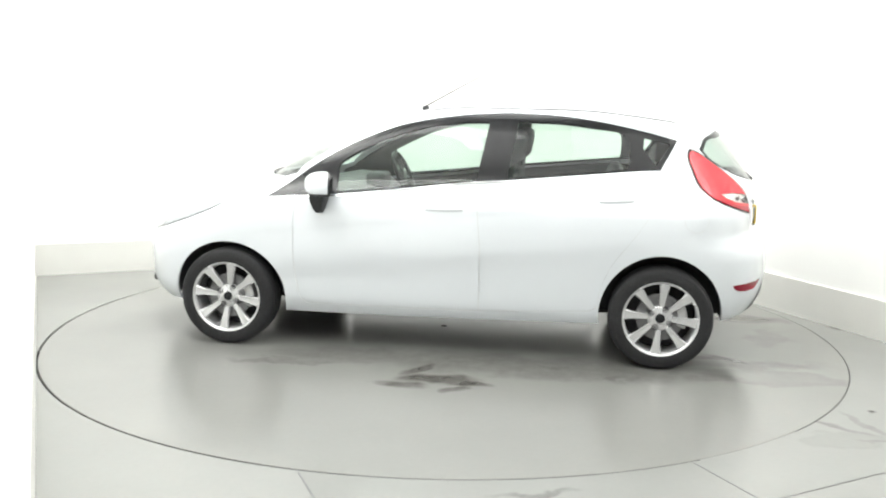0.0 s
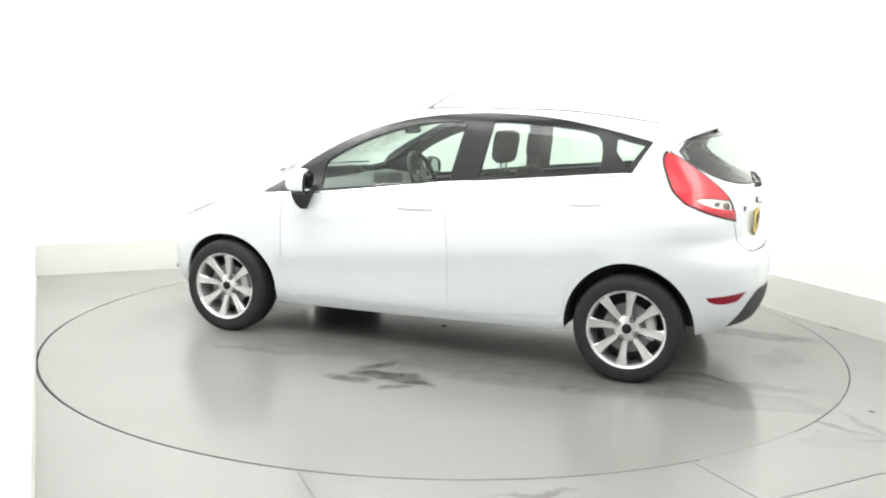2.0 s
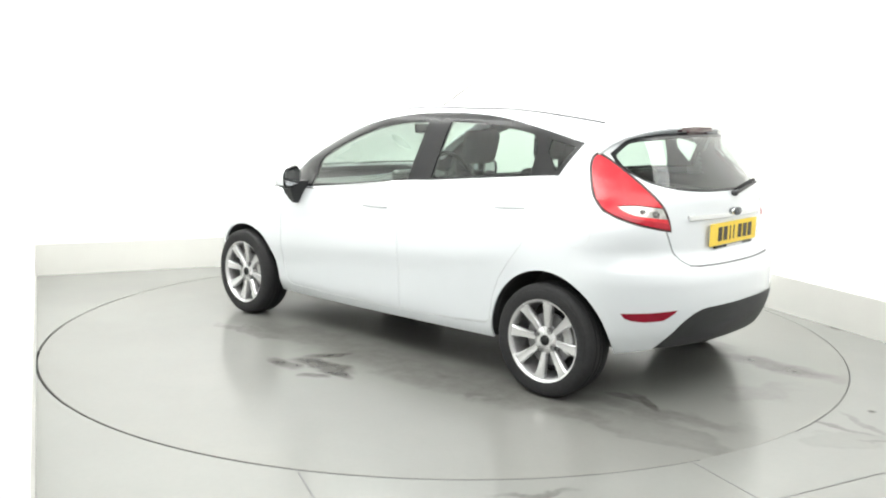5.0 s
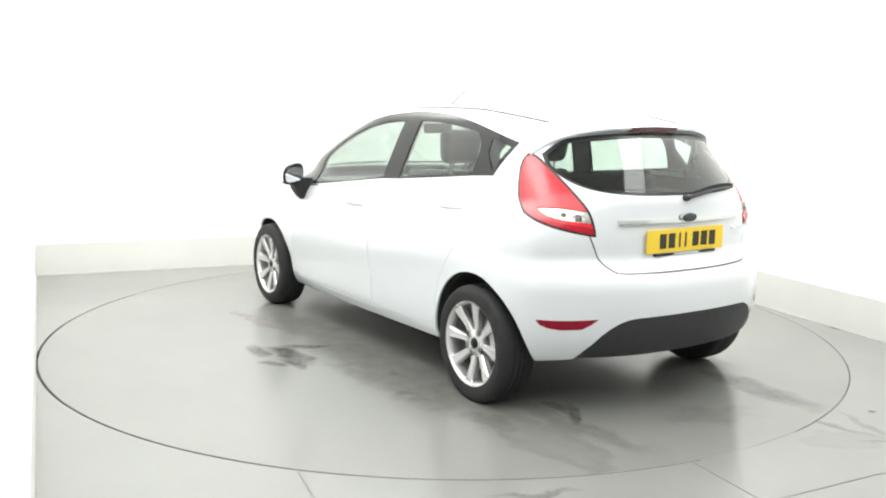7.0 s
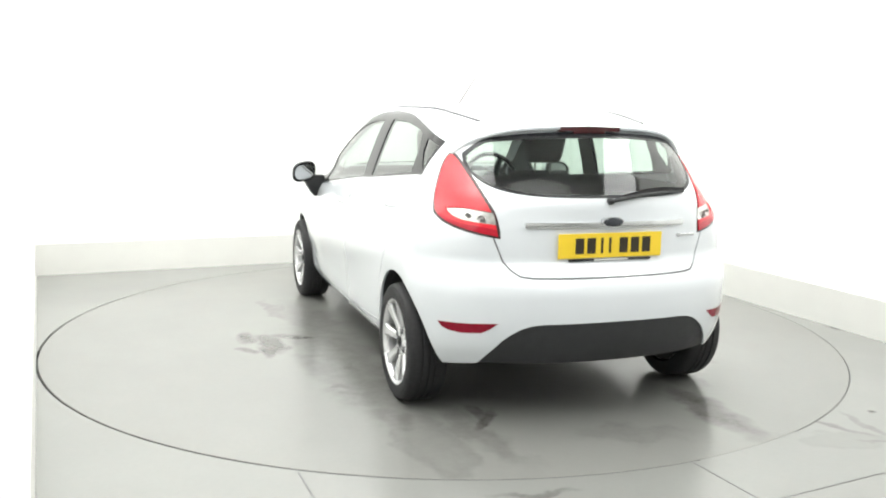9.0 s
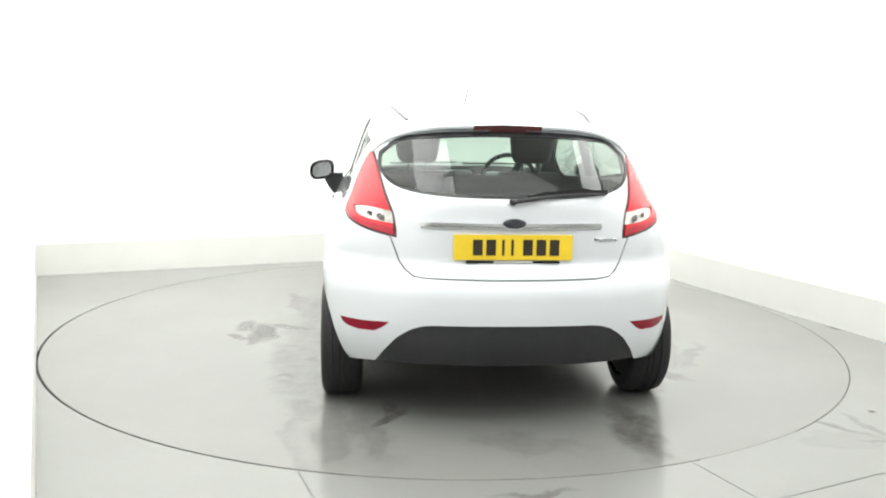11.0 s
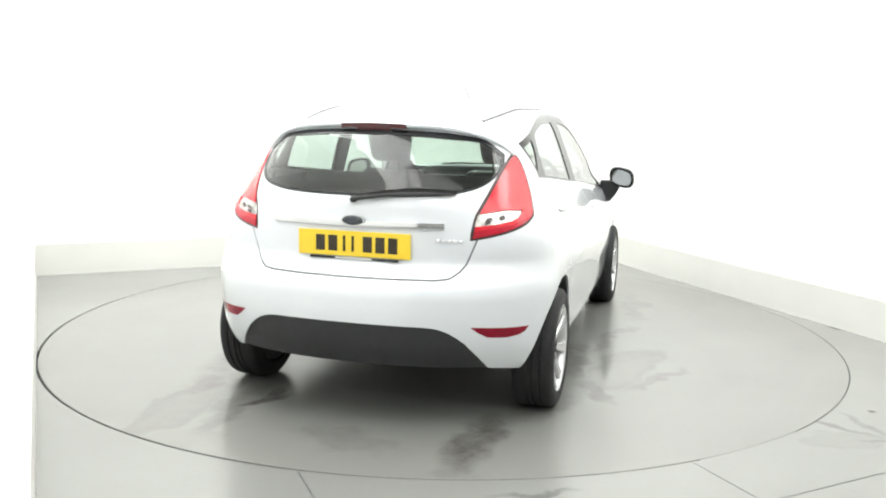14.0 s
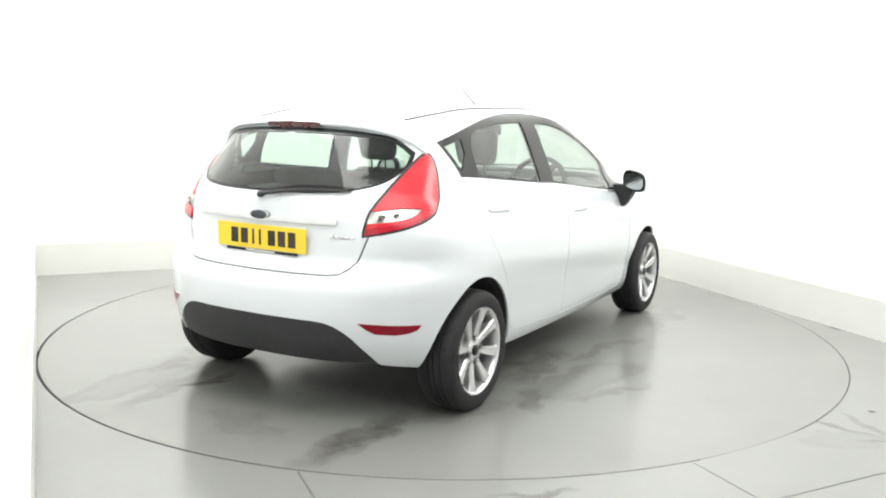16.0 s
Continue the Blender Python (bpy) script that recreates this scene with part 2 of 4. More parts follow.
def tube(points, radius, n=10, taper=1.0):
    """A round bar along points."""
    bm = bmesh.new()
    rings = []
    for i, p in enumerate(points):
        d = (Vector(points[min(i + 1, len(points) - 1)]) - Vector(points[max(i - 1, 0)])).normalized()
        a = d.orthogonal().normalized()
        b = d.cross(a)
        r = radius * (1 + (taper - 1) * i / max(1, len(points) - 1))
        rings.append([bm.verts.new(Vector(p) + r * (math.cos(2 * math.pi * k / n) * a + math.sin(2 * math.pi * k / n) * b)) for k in range(n)])
    for p, q in zip(rings, rings[1:]):
        for k in range(n):
            bm.faces.new((p[k], p[(k + 1) % n], q[(k + 1) % n], q[k]))
    bm.faces.new(rings[0][::-1])
    bm.faces.new(rings[-1])
    return bm


# ---- the booth ----
H_ROOM = 3.7
PLAN = [(-0.77, -4.18), (-3.33, 1.41), (1.257, 3.44), (4.0, -3.06), (4.6, -8.0), (-3.2, -8.0), (-3.2, -4.5)]
NAMES = ["wall_left", "wall_back", "wall_right", "wall_entry_right", "wall_rear", "wall_entry_left", "wall_return"]


def wall(name, a, b, z0, z1, thick, mat, label):
    """An upright slab whose inner face runs from a to b (the room on its right hand)."""
    a, b = Vector((*a, 0)), Vector((*b, 0))
    d = (b - a).normalized()
    n = Vector((-d.y, d.x, 0))
    bm = bmesh.new()
    prism(bm, [(p.x, p.y) for p in (a, b, b + n * thick, a + n * thick)][::-1], z0, z1)
    bmesh.ops.recalc_face_normals(bm, faces=bm.faces)
    ob = part(name, bm, mat, None, smooth=False)
    return tagged(ob, label, "wall", kind="structure")


# walls from the fourth on are unseen additions; their grey sets bounce and reflections
for i, nm in enumerate(NAMES):
    a, b = PLAN[i], PLAN[(i + 1) % len(PLAN)]
    if i == 6:
        b = tuple(Vector(b) - (Vector(b) - Vector(a)).normalized() * 0.16)
    wall(nm, a, b, -0.05, H_ROOM, 0.12, M["wall" if i < 3 else "entry"], "smooth white painted studio wall" if i < 3 else "plain grey wall added out of view to close the hall behind the booth")
    if i < 3:
        d = (Vector(b) - Vector(a)).normalized()
        n = Vector((d.y, -d.x))
        p, q = Vector(a) + n * 0.018, Vector(b) + n * 0.018
        if i == 0:
            q = q - d * 0.02
        if i == 1:
            p, q = p + d * 0.02, q - d * 0.02
        if i == 2:
            p = p + d * 0.02
        ob = wall("kickboard_" + nm[5:], p, q, 0.0, 0.255, 0.017, M["kick"], "off-white kickboard along the foot of the wall")
        tagged(ob, category="kickboard")

ceil_bm = bmesh.new()
prism(ceil_bm, PLAN, H_ROOM, H_ROOM + 0.1)
bmesh.ops.recalc_face_normals(ceil_bm, faces=ceil_bm.faces)
tagged(part("ceiling", ceil_bm, M["wall"], None, smooth=False), "white painted studio ceiling", "ceiling", kind="structure")

# floor with a round hole for the turntable
R_TABLE, R_HOLE, NRING = 2.416, 2.4230, 192   # the hole sits a little off centre, so the gap varies


def floor_with_hole():
    bm = bmesh.new()
    ring = [(R_HOLE * math.cos(2 * math.pi * k / NRING), R_HOLE * math.sin(2 * math.pi * k / NRING)) for k in range(NRING)]
    inner = [bm.verts.new((x, y, 0)) for x, y in ring]
    lip = [bm.verts.new((x, y, -0.10)) for x, y in ring]
    outer = [bm.verts.new((x * 13.0 / R_HOLE, y * 13.0 / R_HOLE, 0)) for x, y in ring]
    mid = [bm.verts.new((x * 3.4 / R_HOLE, y * 3.4 / R_HOLE, 0)) for x, y in ring]
    for k in range(NRING):
        j = (k + 1) % NRING
        bm.faces.new((inner[k], mid[k], mid[j], inner[j]))
        bm.faces.new((mid[k], outer[k], outer[j], mid[j]))
        bm.faces.new((lip[k], inner[k], inner[j], lip[j]))
    return bm


def shifted(bm, x, y):
    for v in bm.verts:
        v.co.x, v.co.y = v.co.x + x, v.co.y + y
    return bm


ground = tagged(part("floor", shifted(floor_with_hole(), -.004, -.003), M["floor"], None, smooth=False), "pale grey-green sealed studio floor with thin joints", "floor", kind="structure")
pit_bm = bmesh.new()
lathe(pit_bm, [(2.45, -0.10), (2.2, -0.10)], 96, axis="z")
tagged(part("turntable_pit", pit_bm, M["pit"], None, smooth=False), "dark gap under the turntable rim", "pit", kind="structure")


def joint(a, b, w):
    """A thin dark joint between two floor plates."""
    a, b = Vector(a), Vector(b)
    d = (b - a).normalized()
    n = Vector((-d.y, d.x)) * w / 2
    bm = bmesh.new()
    prism(bm, [tuple(a + n), tuple(b + n), tuple(b - n), tuple(a - n)], -0.01, 0.0012)
    bmesh.ops.recalc_face_normals(bm, faces=bm.faces)
    ob = part("floor_joint", bm, M["steelrim"], ground)
    return ob


joint((-0.555, -2.375), (-0.10, -3.45), 0.006)
joint((1.025, -2.205), (1.62, -3.50), 0.006)
joint((1.12, -2.60), (2.9, -1.70), 0.006)

# grime that closes a stretch of the gap
fb = bmesh.new()
arc = [radians(a) for a in np.linspace(-64, -49, 13)]
ends = [[fb.verts.new((r * math.cos(a), r * math.sin(a), -0.0012)) for r in (2.4150, 2.4275)] for a in arc]
for p, q in zip(ends, ends[1:]):
    fb.faces.new((p[0], p[1], q[1], q[0]))
part("gap_grime", fb, M["floor"], ground, "pale grime filling the gap round the turntable", smooth=False)

# the turntable
table = tagged(new("turntable"), "round grey turntable flush with the floor, stained", "turntable")
tb = bmesh.new()
lathe(tb, [(2.410, -0.06), (R_TABLE, -0.055), (R_TABLE, -0.003), (2.413, 0.0), (1.6, 0.0), (0.8, 0.0), (0.02, 0.0)], NRING, axis="z")
bmesh.ops.recalc_face_normals(tb, faces=tb.faces)
part("deck", tb, M["table"], table)
rb = bmesh.new()
lathe(rb, [(R_TABLE + 0.001, -0.05), (R_TABLE + 0.0022, -0.05), (R_TABLE + 0.0022, -0.0015), (R_TABLE + 0.001, -0.0015)], NRING, axis="z")
part("rim_band", rb, M["steelrim"], table, "dark steel rim band")


# ---- lamps under the ceiling ----
def ceiling_light(x, y, sx, sy, watts, turn=0.0, tilt=0.0):
    th = tagged(new("ceiling_light"), "large white soft ceiling light panel, assumed out of view", "ceiling light", "ceiling lights")
    th.matrix_basis = pose(x, y, H_ROOM - 0.02, 0, 0, turn)
    bm = bmesh.new()
    t = 0.05
    for a, b, c, d in ((-sx / 2 - t, sx / 2 + t, -sy / 2 - t, -sy / 2), (-sx / 2 - t, sx / 2 + t, sy / 2, sy / 2 + t),
                       (-sx / 2 - t, -sx / 2, -sy / 2, sy / 2), (sx / 2, sx / 2 + t, -sy / 2, sy / 2)):
        box(bm, a, b, c, d, -0.06, 0.02)
    part("frame", bm, M["diffuser"], th, smooth=False)
    area_lamp("panel_lamp", pose(x, y, H_ROOM - 0.05, 0, 0, turn), sx, sy, watts)


for row in LIGHTS:
    ceiling_light(*row)
# ---- the car's skin: one smooth shell of level rings, nose at +x, left at +y ----
def curve1(xs, ys):
    """A smooth curve through a few values (cubic, monotone slopes)."""
    xs, ys = np.array(xs, float), np.array(ys, float)
    h, d = np.diff(xs), np.diff(ys) / np.diff(xs)
    m = np.concatenate([[d[0]], np.where(d[1:] * d[:-1] > 0, 2 * d[1:] * d[:-1] / (d[1:] + d[:-1] + 1e-12), 0), [d[-1]]])

    def f(x):
        x = np.clip(np.asarray(x, float), xs[0], xs[-1])
        i = np.clip(np.searchsorted(xs, x, side="right") - 1, 0, len(h) - 1)
        t = (x - xs[i]) / h[i]
        return ((2 * t ** 3 - 3 * t ** 2 + 1) * ys[i] + (t ** 3 - 2 * t ** 2 + t) * h[i] * m[i]
                + (3 * t ** 2 - 2 * t ** 3) * ys[i + 1] + (t ** 3 - t ** 2) * h[i] * m[i + 1])
    return f


HALF = curve1([.15, .22, .30, .45, .62, .75, .84, .90, .95, 1.0, 1.1, 1.2, 1.3, 1.36, 1.385, 1.40, 1.41, 1.418, 1.424],
              [.72, .79, .825, .845, .855, .848, .832, .805, .772, .738, .706, .672, .634, .598, .566, .525, .47, .385, .24])
REAR = curve1([.15, .24, .30, .40, .50, .60, .66, .70, .76, .90, .98, 1.02, 1.06, 1.12, 1.18, 1.24, 1.29, 1.33, 1.37, 1.40, 1.415, 1.424],
              [-1.72, -1.80, -1.85, -1.89, -1.90, -1.895, -1.875, -1.84, -1.805, -1.80, -1.797, -1.785, -1.760, -1.720, -1.678, -1.634, -1.592, -1.50, -1.28, -1.05, -.90, -.74])
NOSE = curve1([.15, .22, .35, .50, .60, .66, .72, .80, .86, .90, .935, .955, 1.1, 1.2, 1.3, 1.36, 1.40, 1.415, 1.424],
              [1.82, 1.92, 1.985, 1.99, 1.97, 1.94, 1.88, 1.74, 1.56, 1.43, 1.31, 1.24, .95, .74, .50, .33, .16, .07, -.04])
RCORN = curve1([.15, .5, .65, .85, 1.2, 1.36, 1.42], [.52, .54, .52, .44, .54, .5, .3])
FCORN = curve1([.15, .5, .7, .9, 1.1, 1.36, 1.42], [.62, .66, .68, .75, .55, .45, .3])
FPOW = curve1([.15, .93, 1.06, 1.424], [2.35, 2.35, 2.9, 2.9])


def step01(v):
    v = np.clip(v, 0, 1)
    return v * v * (3 - 2 * v)


def creases(x, z):
    """The two pressed lines along the flank, falling towards the nose: a hollow under each."""
    fade = step01((x + 1.28) / .30) * step01((1.36 - x) / .34)
    low, high = .603 - .105 * x, .818 - .117 * x
    hollow = step01((low - z) / .13) * step01((z - .25) / .18)
    dent = step01((high - z) / .035) * step01((z - high + .20) / .15)
    return fade * (-.010 * hollow - .003 * dent)


def skin(u, z):
    """A point of the left half: u runs 0 (tail, middle) .. 1 (tail corner) .. 2 (front corner) .. 3 (nose, middle)."""
    u, z = np.broadcast_arrays(np.asarray(u, float), np.asarray(z, float))
    w, xr, xf, a, b = HALF(z), REAR(z), NOSE(z), RCORN(z), FCORN(z)
    n = 2.35
    t1 = np.clip(u, 0, 1) * math.pi / 2
    t3 = (3 - np.clip(u, 2, 3)) * math.pi / 2
    x1, y1 = xr + a * (1 - np.cos(t1) ** (2 / n)), w * np.sin(t1) ** (2 / n)
    nf = FPOW(z)
    x3, y3 = xf - b * (1 - np.cos(t3) ** (2 / nf)), w * np.sin(t3) ** (2 / nf)
    k = np.clip(u - 1, 0, 1)
    x2 = (xr + a) * (1 - k) + (xf - b) * k
    x = np.where(u <= 1, x1, np.where(u < 2, x2, x3))
    y = np.where(u <= 1, y1, np.where(u < 2, w, y3))
    y = y * (1 - 0.022 * np.clip(np.abs(x + 0.1) / 1.2, 0, 2) ** 2)
    y = y + np.where((u > 0.9) & (u < 2.3), creases(x, z), 0)
    return np.stack([x, y, z], -1)


# ---- the car ----
car = tagged(new("car"), "white five-door hatchback with alloy wheels on the turntable", "car")
CAR_AT = (-0.065, -0.119)   # where it stands on the turntable, nose along +x

# outlines on the skin; "side": x, z; "rear": y, z; "corner": along the tail corner, z; "top": x, y
DLO = [(1.02, .878), (.592, .908), (.262, .944), (-.2, 1.0), (-.381, 1.012), (-1.064, 1.078), (-1.21, 1.088), (-1.30, 1.250),
       (-1.15, 1.289), (-.994, 1.323), (-.83, 1.353), (-.677, 1.372), (-.50, 1.382), (-.356, 1.384), (-.19, 1.376), (-.03, 1.359), (.14, 1.331), (.30, 1.292), (.47, 1.227), (.64, 1.142), (.83, 1.018)]
FRONT_GLASS = [(.597, .925), (.262, .955), (-.2, 1.010), (-.258, 1.330), (-.10, 1.326), (.07, 1.302), (.20, 1.268), (.34, 1.220), (.45, 1.170), (.555, 1.112), (.605, 1.06)]
REAR_GLASS_SIDE = [(-.372, 1.024), (-1.035, 1.088), (-1.045, 1.19), (-1.005, 1.282), (-.83, 1.313), (-.66, 1.333), (-.422, 1.338)]
QUARTER = [(-1.185, 1.112), (-1.262, 1.230), (-1.118, 1.262), (-1.115, 1.20)]
TAIL_GLASS = [(0, 1.309), (.13, 1.307), (.26, 1.302), (.38, 1.291), (.49, 1.268), (.577, 1.204), (.583, 1.150), (.566, 1.112), (.530, 1.075), (.47, 1.050), (.38, 1.034), (.26, 1.026), (.13, 1.023), (0, 1.022)]
GATE_LOW = [(0, .679), (.22, .680), (.38, .682), (.43, .688), (.465, .712), (.49, .745), (.53, .85)]
LAMP = [(.544, 1.205), (.520, 1.185), (.503, 1.135), (.504, 1.03), (.517, .985), (.540, .946), (.600, .915), (.684, .888), (.78, .866), (.868, .850), (.855, .90), (.832, .957), (.78, 1.017), (.715, 1.078), (.67, 1.117), (.623, 1.155), (.58, 1.187)]
LAMP_CLEAR = [(.600, .969), (.69, .973), (.76, .966), (.838, .957), (.846, .906), (.755, .915), (.68, .927), (.633, .945)]
LAMP_LOW = [(.548, .940), (.604, .911), (.686, .884), (.78, .863), (.860, .853), (.853, .884), (.79, .896), (.68, .911), (.60, .937)]
REFLECTOR = [(.900, .487), (.76, .479), (.620, .475), (.640, .452), (.675, .440), (.737, .434), (.827, .440), (.865, .46)]
VALANCE = [(-.02, .488), (.20, .487), (.34, .485), (.39, .480), (.435, .465), (.475, .440), (.51, .410), (.557, .347), (.605, .265), (.64, .1), (-.02, .1)]
FRONT_DOOR = [(.826, .872), (.838, .80), (.842, .735), (.842, .556), (.833, .42), (.816, .321), (.80, .287), (.765, .268), (.246, .268), (-.239, .275), (-.243, .64), (-.205, .997), (.262, .942), (.592, .904)]
REAR_DOOR = [(-.239, .275), (-.70, .298), (-.86, .308), (-.895, .33), (-.915, .45), (-.96, .56), (-1.03, .66), (-1.10, .75), (-1.153, .834), (-1.178, .97), (-1.158, 1.082), (-.381, 1.010), (-.205, .997), (-.243, .64)]
HEADLAMP = [(1.845, .628), (1.80, .705), (1.735, .757), (1.527, .812), (1.295, .831), (1.384, .783), (1.538, .722), (1.70, .668)]
SCREEN = [(-.01, .985), (.60, .985), (.64, 1.01), (.60, 1.12), (.545, 1.25), (.49, 1.345), (.30, 1.372), (-.01, 1.380)]
FLAP = [(-1.408 + .063 * math.cos(a), .832 + .063 * math.sin(a)) for a in np.linspace(0, 2 * math.pi, 21)[:-1]]
ARCHES = [[(c + rx * math.cos(a), .285 + rz * math.sin(a)) for a in np.linspace(0, 2 * math.pi, 49)[:-1]] for c, rx, rz in ((1.250, .350, .327), (-1.243, .337, .350))]
FOOT = [(-2.3, .300), (-1.72, .292), (-1.57, .265), (-.92, .236), (.24, .213), (.9, .206), (1.56, .225), (2.3, .225), (2.3, -.2), (-2.3, -.2)]
DITCH = [(.10, .480), (-.20, .500), (-.73, .504), (-1.04, .484), (-1.30, .450), (-1.30, .434), (-1.04, .467), (-.73, .487), (-.20, .483), (.10, .464)]


def strip(line, w):
    """A narrow band along an open line, as an outline."""
    pts = [Vector(p) for p in line]
    up, dn = [], []
    for i, p in enumerate(pts):
        d = (pts[min(i + 1, len(pts) - 1)] - pts[max(i - 1, 0)]).normalized()
        n = Vector((-d.y, d.x)) * w / 2
        up.append(tuple(p + n))
        dn.append(tuple(p - n))
    return up + dn[::-1]


def smooth(poly, sharp=(), k=3):
    """The outline with rounded runs between its sharp corners."""
    n, out = len(poly), []
    pts = [Vector(p) for p in poly]
    for i in range(n):
        p0, p1, p2, p3 = pts[i - 1], pts[i], pts[(i + 1) % n], pts[(i + 2) % n]
        m1 = (p2 - p1) if i in sharp else (p2 - p0) / 2
        m2 = (p2 - p1) if (i + 1) % n in sharp else (p3 - p1) / 2
        for j in range(k):
            t = j / k
            out.append(tuple((2 * t ** 3 - 3 * t ** 2 + 1) * p1 + (t ** 3 - 2 * t ** 2 + t) * m1 + (3 * t ** 2 - 2 * t ** 3) * p2 + (t ** 3 - t ** 2) * m2))
    return out


S2 = math.sqrt(2)
VIEWS = {   # the two coordinates of an outline, and which part of the skin it is cut on
    "side": (lambda c: (c.x, c.z), lambda c, n: n.y > 0.12 and c.z > -1, Vector((0, 1, 0))),
    "tail": (lambda c: (c.x, c.z), lambda c, n: c.x < -1.3, Vector((0, 1, 0))),
    "all": (lambda c: (c.x, c.z), lambda c, n: c.z < 0.4, Vector((0, 1, 0))),
    "rear": (lambda c: (c.y, c.z), lambda c, n: c.x < -1.35 and n.x < -0.05, Vector((1, 0, 0))),
    "front": (lambda c: (c.y, c.z), lambda c, n: c.x > 0.02 and c.z > 0.9, Vector((1, 0, 0))),
    "corner": (lambda c: ((-c.x - c.y) / S2, c.z), lambda c, n: c.x < -1.25 and c.y > 0.3, Vector((-1, 1, 0)) / S2),
    "top": (lambda c: (c.x, c.y), lambda c, n: c.z > 1.28 and n.z > 0.3, Vector((0, 0, 1))),
}


def lift(view, p):
    """A point of the outline's plane in space."""
    a, b = p
    if view in ("side", "tail", "all"):
        return Vector((a, 0, b))
    if view in ("rear", "front"):
        return Vector((0, a, b))
    if view == "corner":
        return Vector((-a / S2, -a / S2, b))
    return Vector((a, b, 0))


def inside(p, poly):
    x, y = p
    odd = False
    for (x0, y0), (x1, y1) in zip(poly, poly[1:] + poly[:1]):
        if (y0 > y) != (y1 > y) and x < (x1 - x0) * (y - y0) / (y1 - y0) + x0:
            odd = not odd
    return odd


def shrink(poly, d):
    """The outline moved inwards by d."""
    pts = [Vector(p) for p in poly]
    area = sum(p.x * q.y - q.x * p.y for p, q in zip(pts, pts[1:] + pts[:1]))
    s = 1 if area > 0 else -1
    out = []
    for i, p in enumerate(pts):
        e0, e1 = (p - pts[i - 1]).normalized(), (pts[(i + 1) % len(pts)] - p).normalized()
        n0, n1 = Vector((-e0.y, e0.x)) * s, Vector((-e1.y, e1.x)) * s
        m = (n0 + n1)
        m = m / max(0.35, m.length_squared / 2) if m.length > 1e-6 else n0
        out.append(tuple(p + m * d))
    return out


TAIL_INNER = shrink([(-p[0] if i in (0, 13) else p[0], p[1]) for i, p in enumerate(TAIL_GLASS)], .013)
TAIL_INNER = [(-.02 if i in (0, 13) else p[0], p[1] - (.010 if i < 4 else 0)) for i, p in enumerate(TAIL_INNER)]
TAIL_OUT = [(-.02 if i in (0, 13) else p[0], p[1]) for i, p in enumerate(TAIL_GLASS)]
GATE = [(-.02, .679)] + GATE_LOW[1:] + [(.530, .86), (.53, .957), (.565, 1.06), (.605, 1.15), (.60, 1.215), (.50, 1.282), (.40, 1.303), (.2, 1.318), (-.02, 1.322)]

# label, view, outline; later ones win. "void" is cut away
FEATURES = [
    ("rear_bumper", "tail", [(-2.3, .679), (-1.60, .679), (-1.52, .60), (-1.50, .1), (-2.3, .1)]),
    ("tailgate", "rear", GATE),
    ("front_door", "side", FRONT_DOOR),
    ("rear_door", "side", REAR_DOOR),
    ("seam", "side", strip(FRONT_DOOR[:7], .006)),
    ("seam", "side", strip(FRONT_DOOR[6:10] + REAR_DOOR[1:4], .007)),
    ("seam", "side", strip([(-.239, .275), (-.243, .64), (-.205, .997)], .006)),
    ("seam", "side", strip(REAR_DOOR[3:11], .003)),
    ("gap", "rear", strip([(-.02, .679)] + GATE_LOW[1:], .007)),
    ("fuel_flap", "side", FLAP),
    ("window_trim", "side", smooth(DLO, (0, 6, 7), 2)),
    ("front_window", "side", smooth(FRONT_GLASS, (0, 2, 3), 2)),
    ("rear_window", "side", smooth(REAR_GLASS_SIDE, (0, 1, 6), 2)),
    ("quarter_window", "side", QUARTER),
    ("glass_border", "rear", smooth(TAIL_OUT, (0, 5, 13), 3)),
    ("tail_window", "rear", smooth(TAIL_INNER, (0, 5, 13), 2)),
    ("lamp_border", "corner", smooth(LAMP, (0, 5, 9), 2)),
    ("lamp_lens", "corner", smooth(shrink(LAMP, .007), (0, 5, 9), 2)),
    ("lamp_low", "corner", smooth(LAMP_LOW, (0, 4, 5), 2)),
    ("lamp_clear", "corner", smooth(LAMP_CLEAR, (0, 3, 4), 2)),
    ("lamp_border", "corner", strip(smooth(LAMP, (0, 5, 9), 2) + LAMP[:1], .010)),
    ("reflector", "corner", REFLECTOR),
    ("headlamp_border", "side", HEADLAMP),
    ("headlamp", "side", shrink(HEADLAMP, .007)),
    ("windscreen", "front", SCREEN),
    ("valance", "rear", VALANCE),
    ("roof_strip", "top", DITCH),
    ("void", "side", ARCHES[0]),
    ("void", "side", ARCHES[1]),
    ("void", "all", FOOT),
]


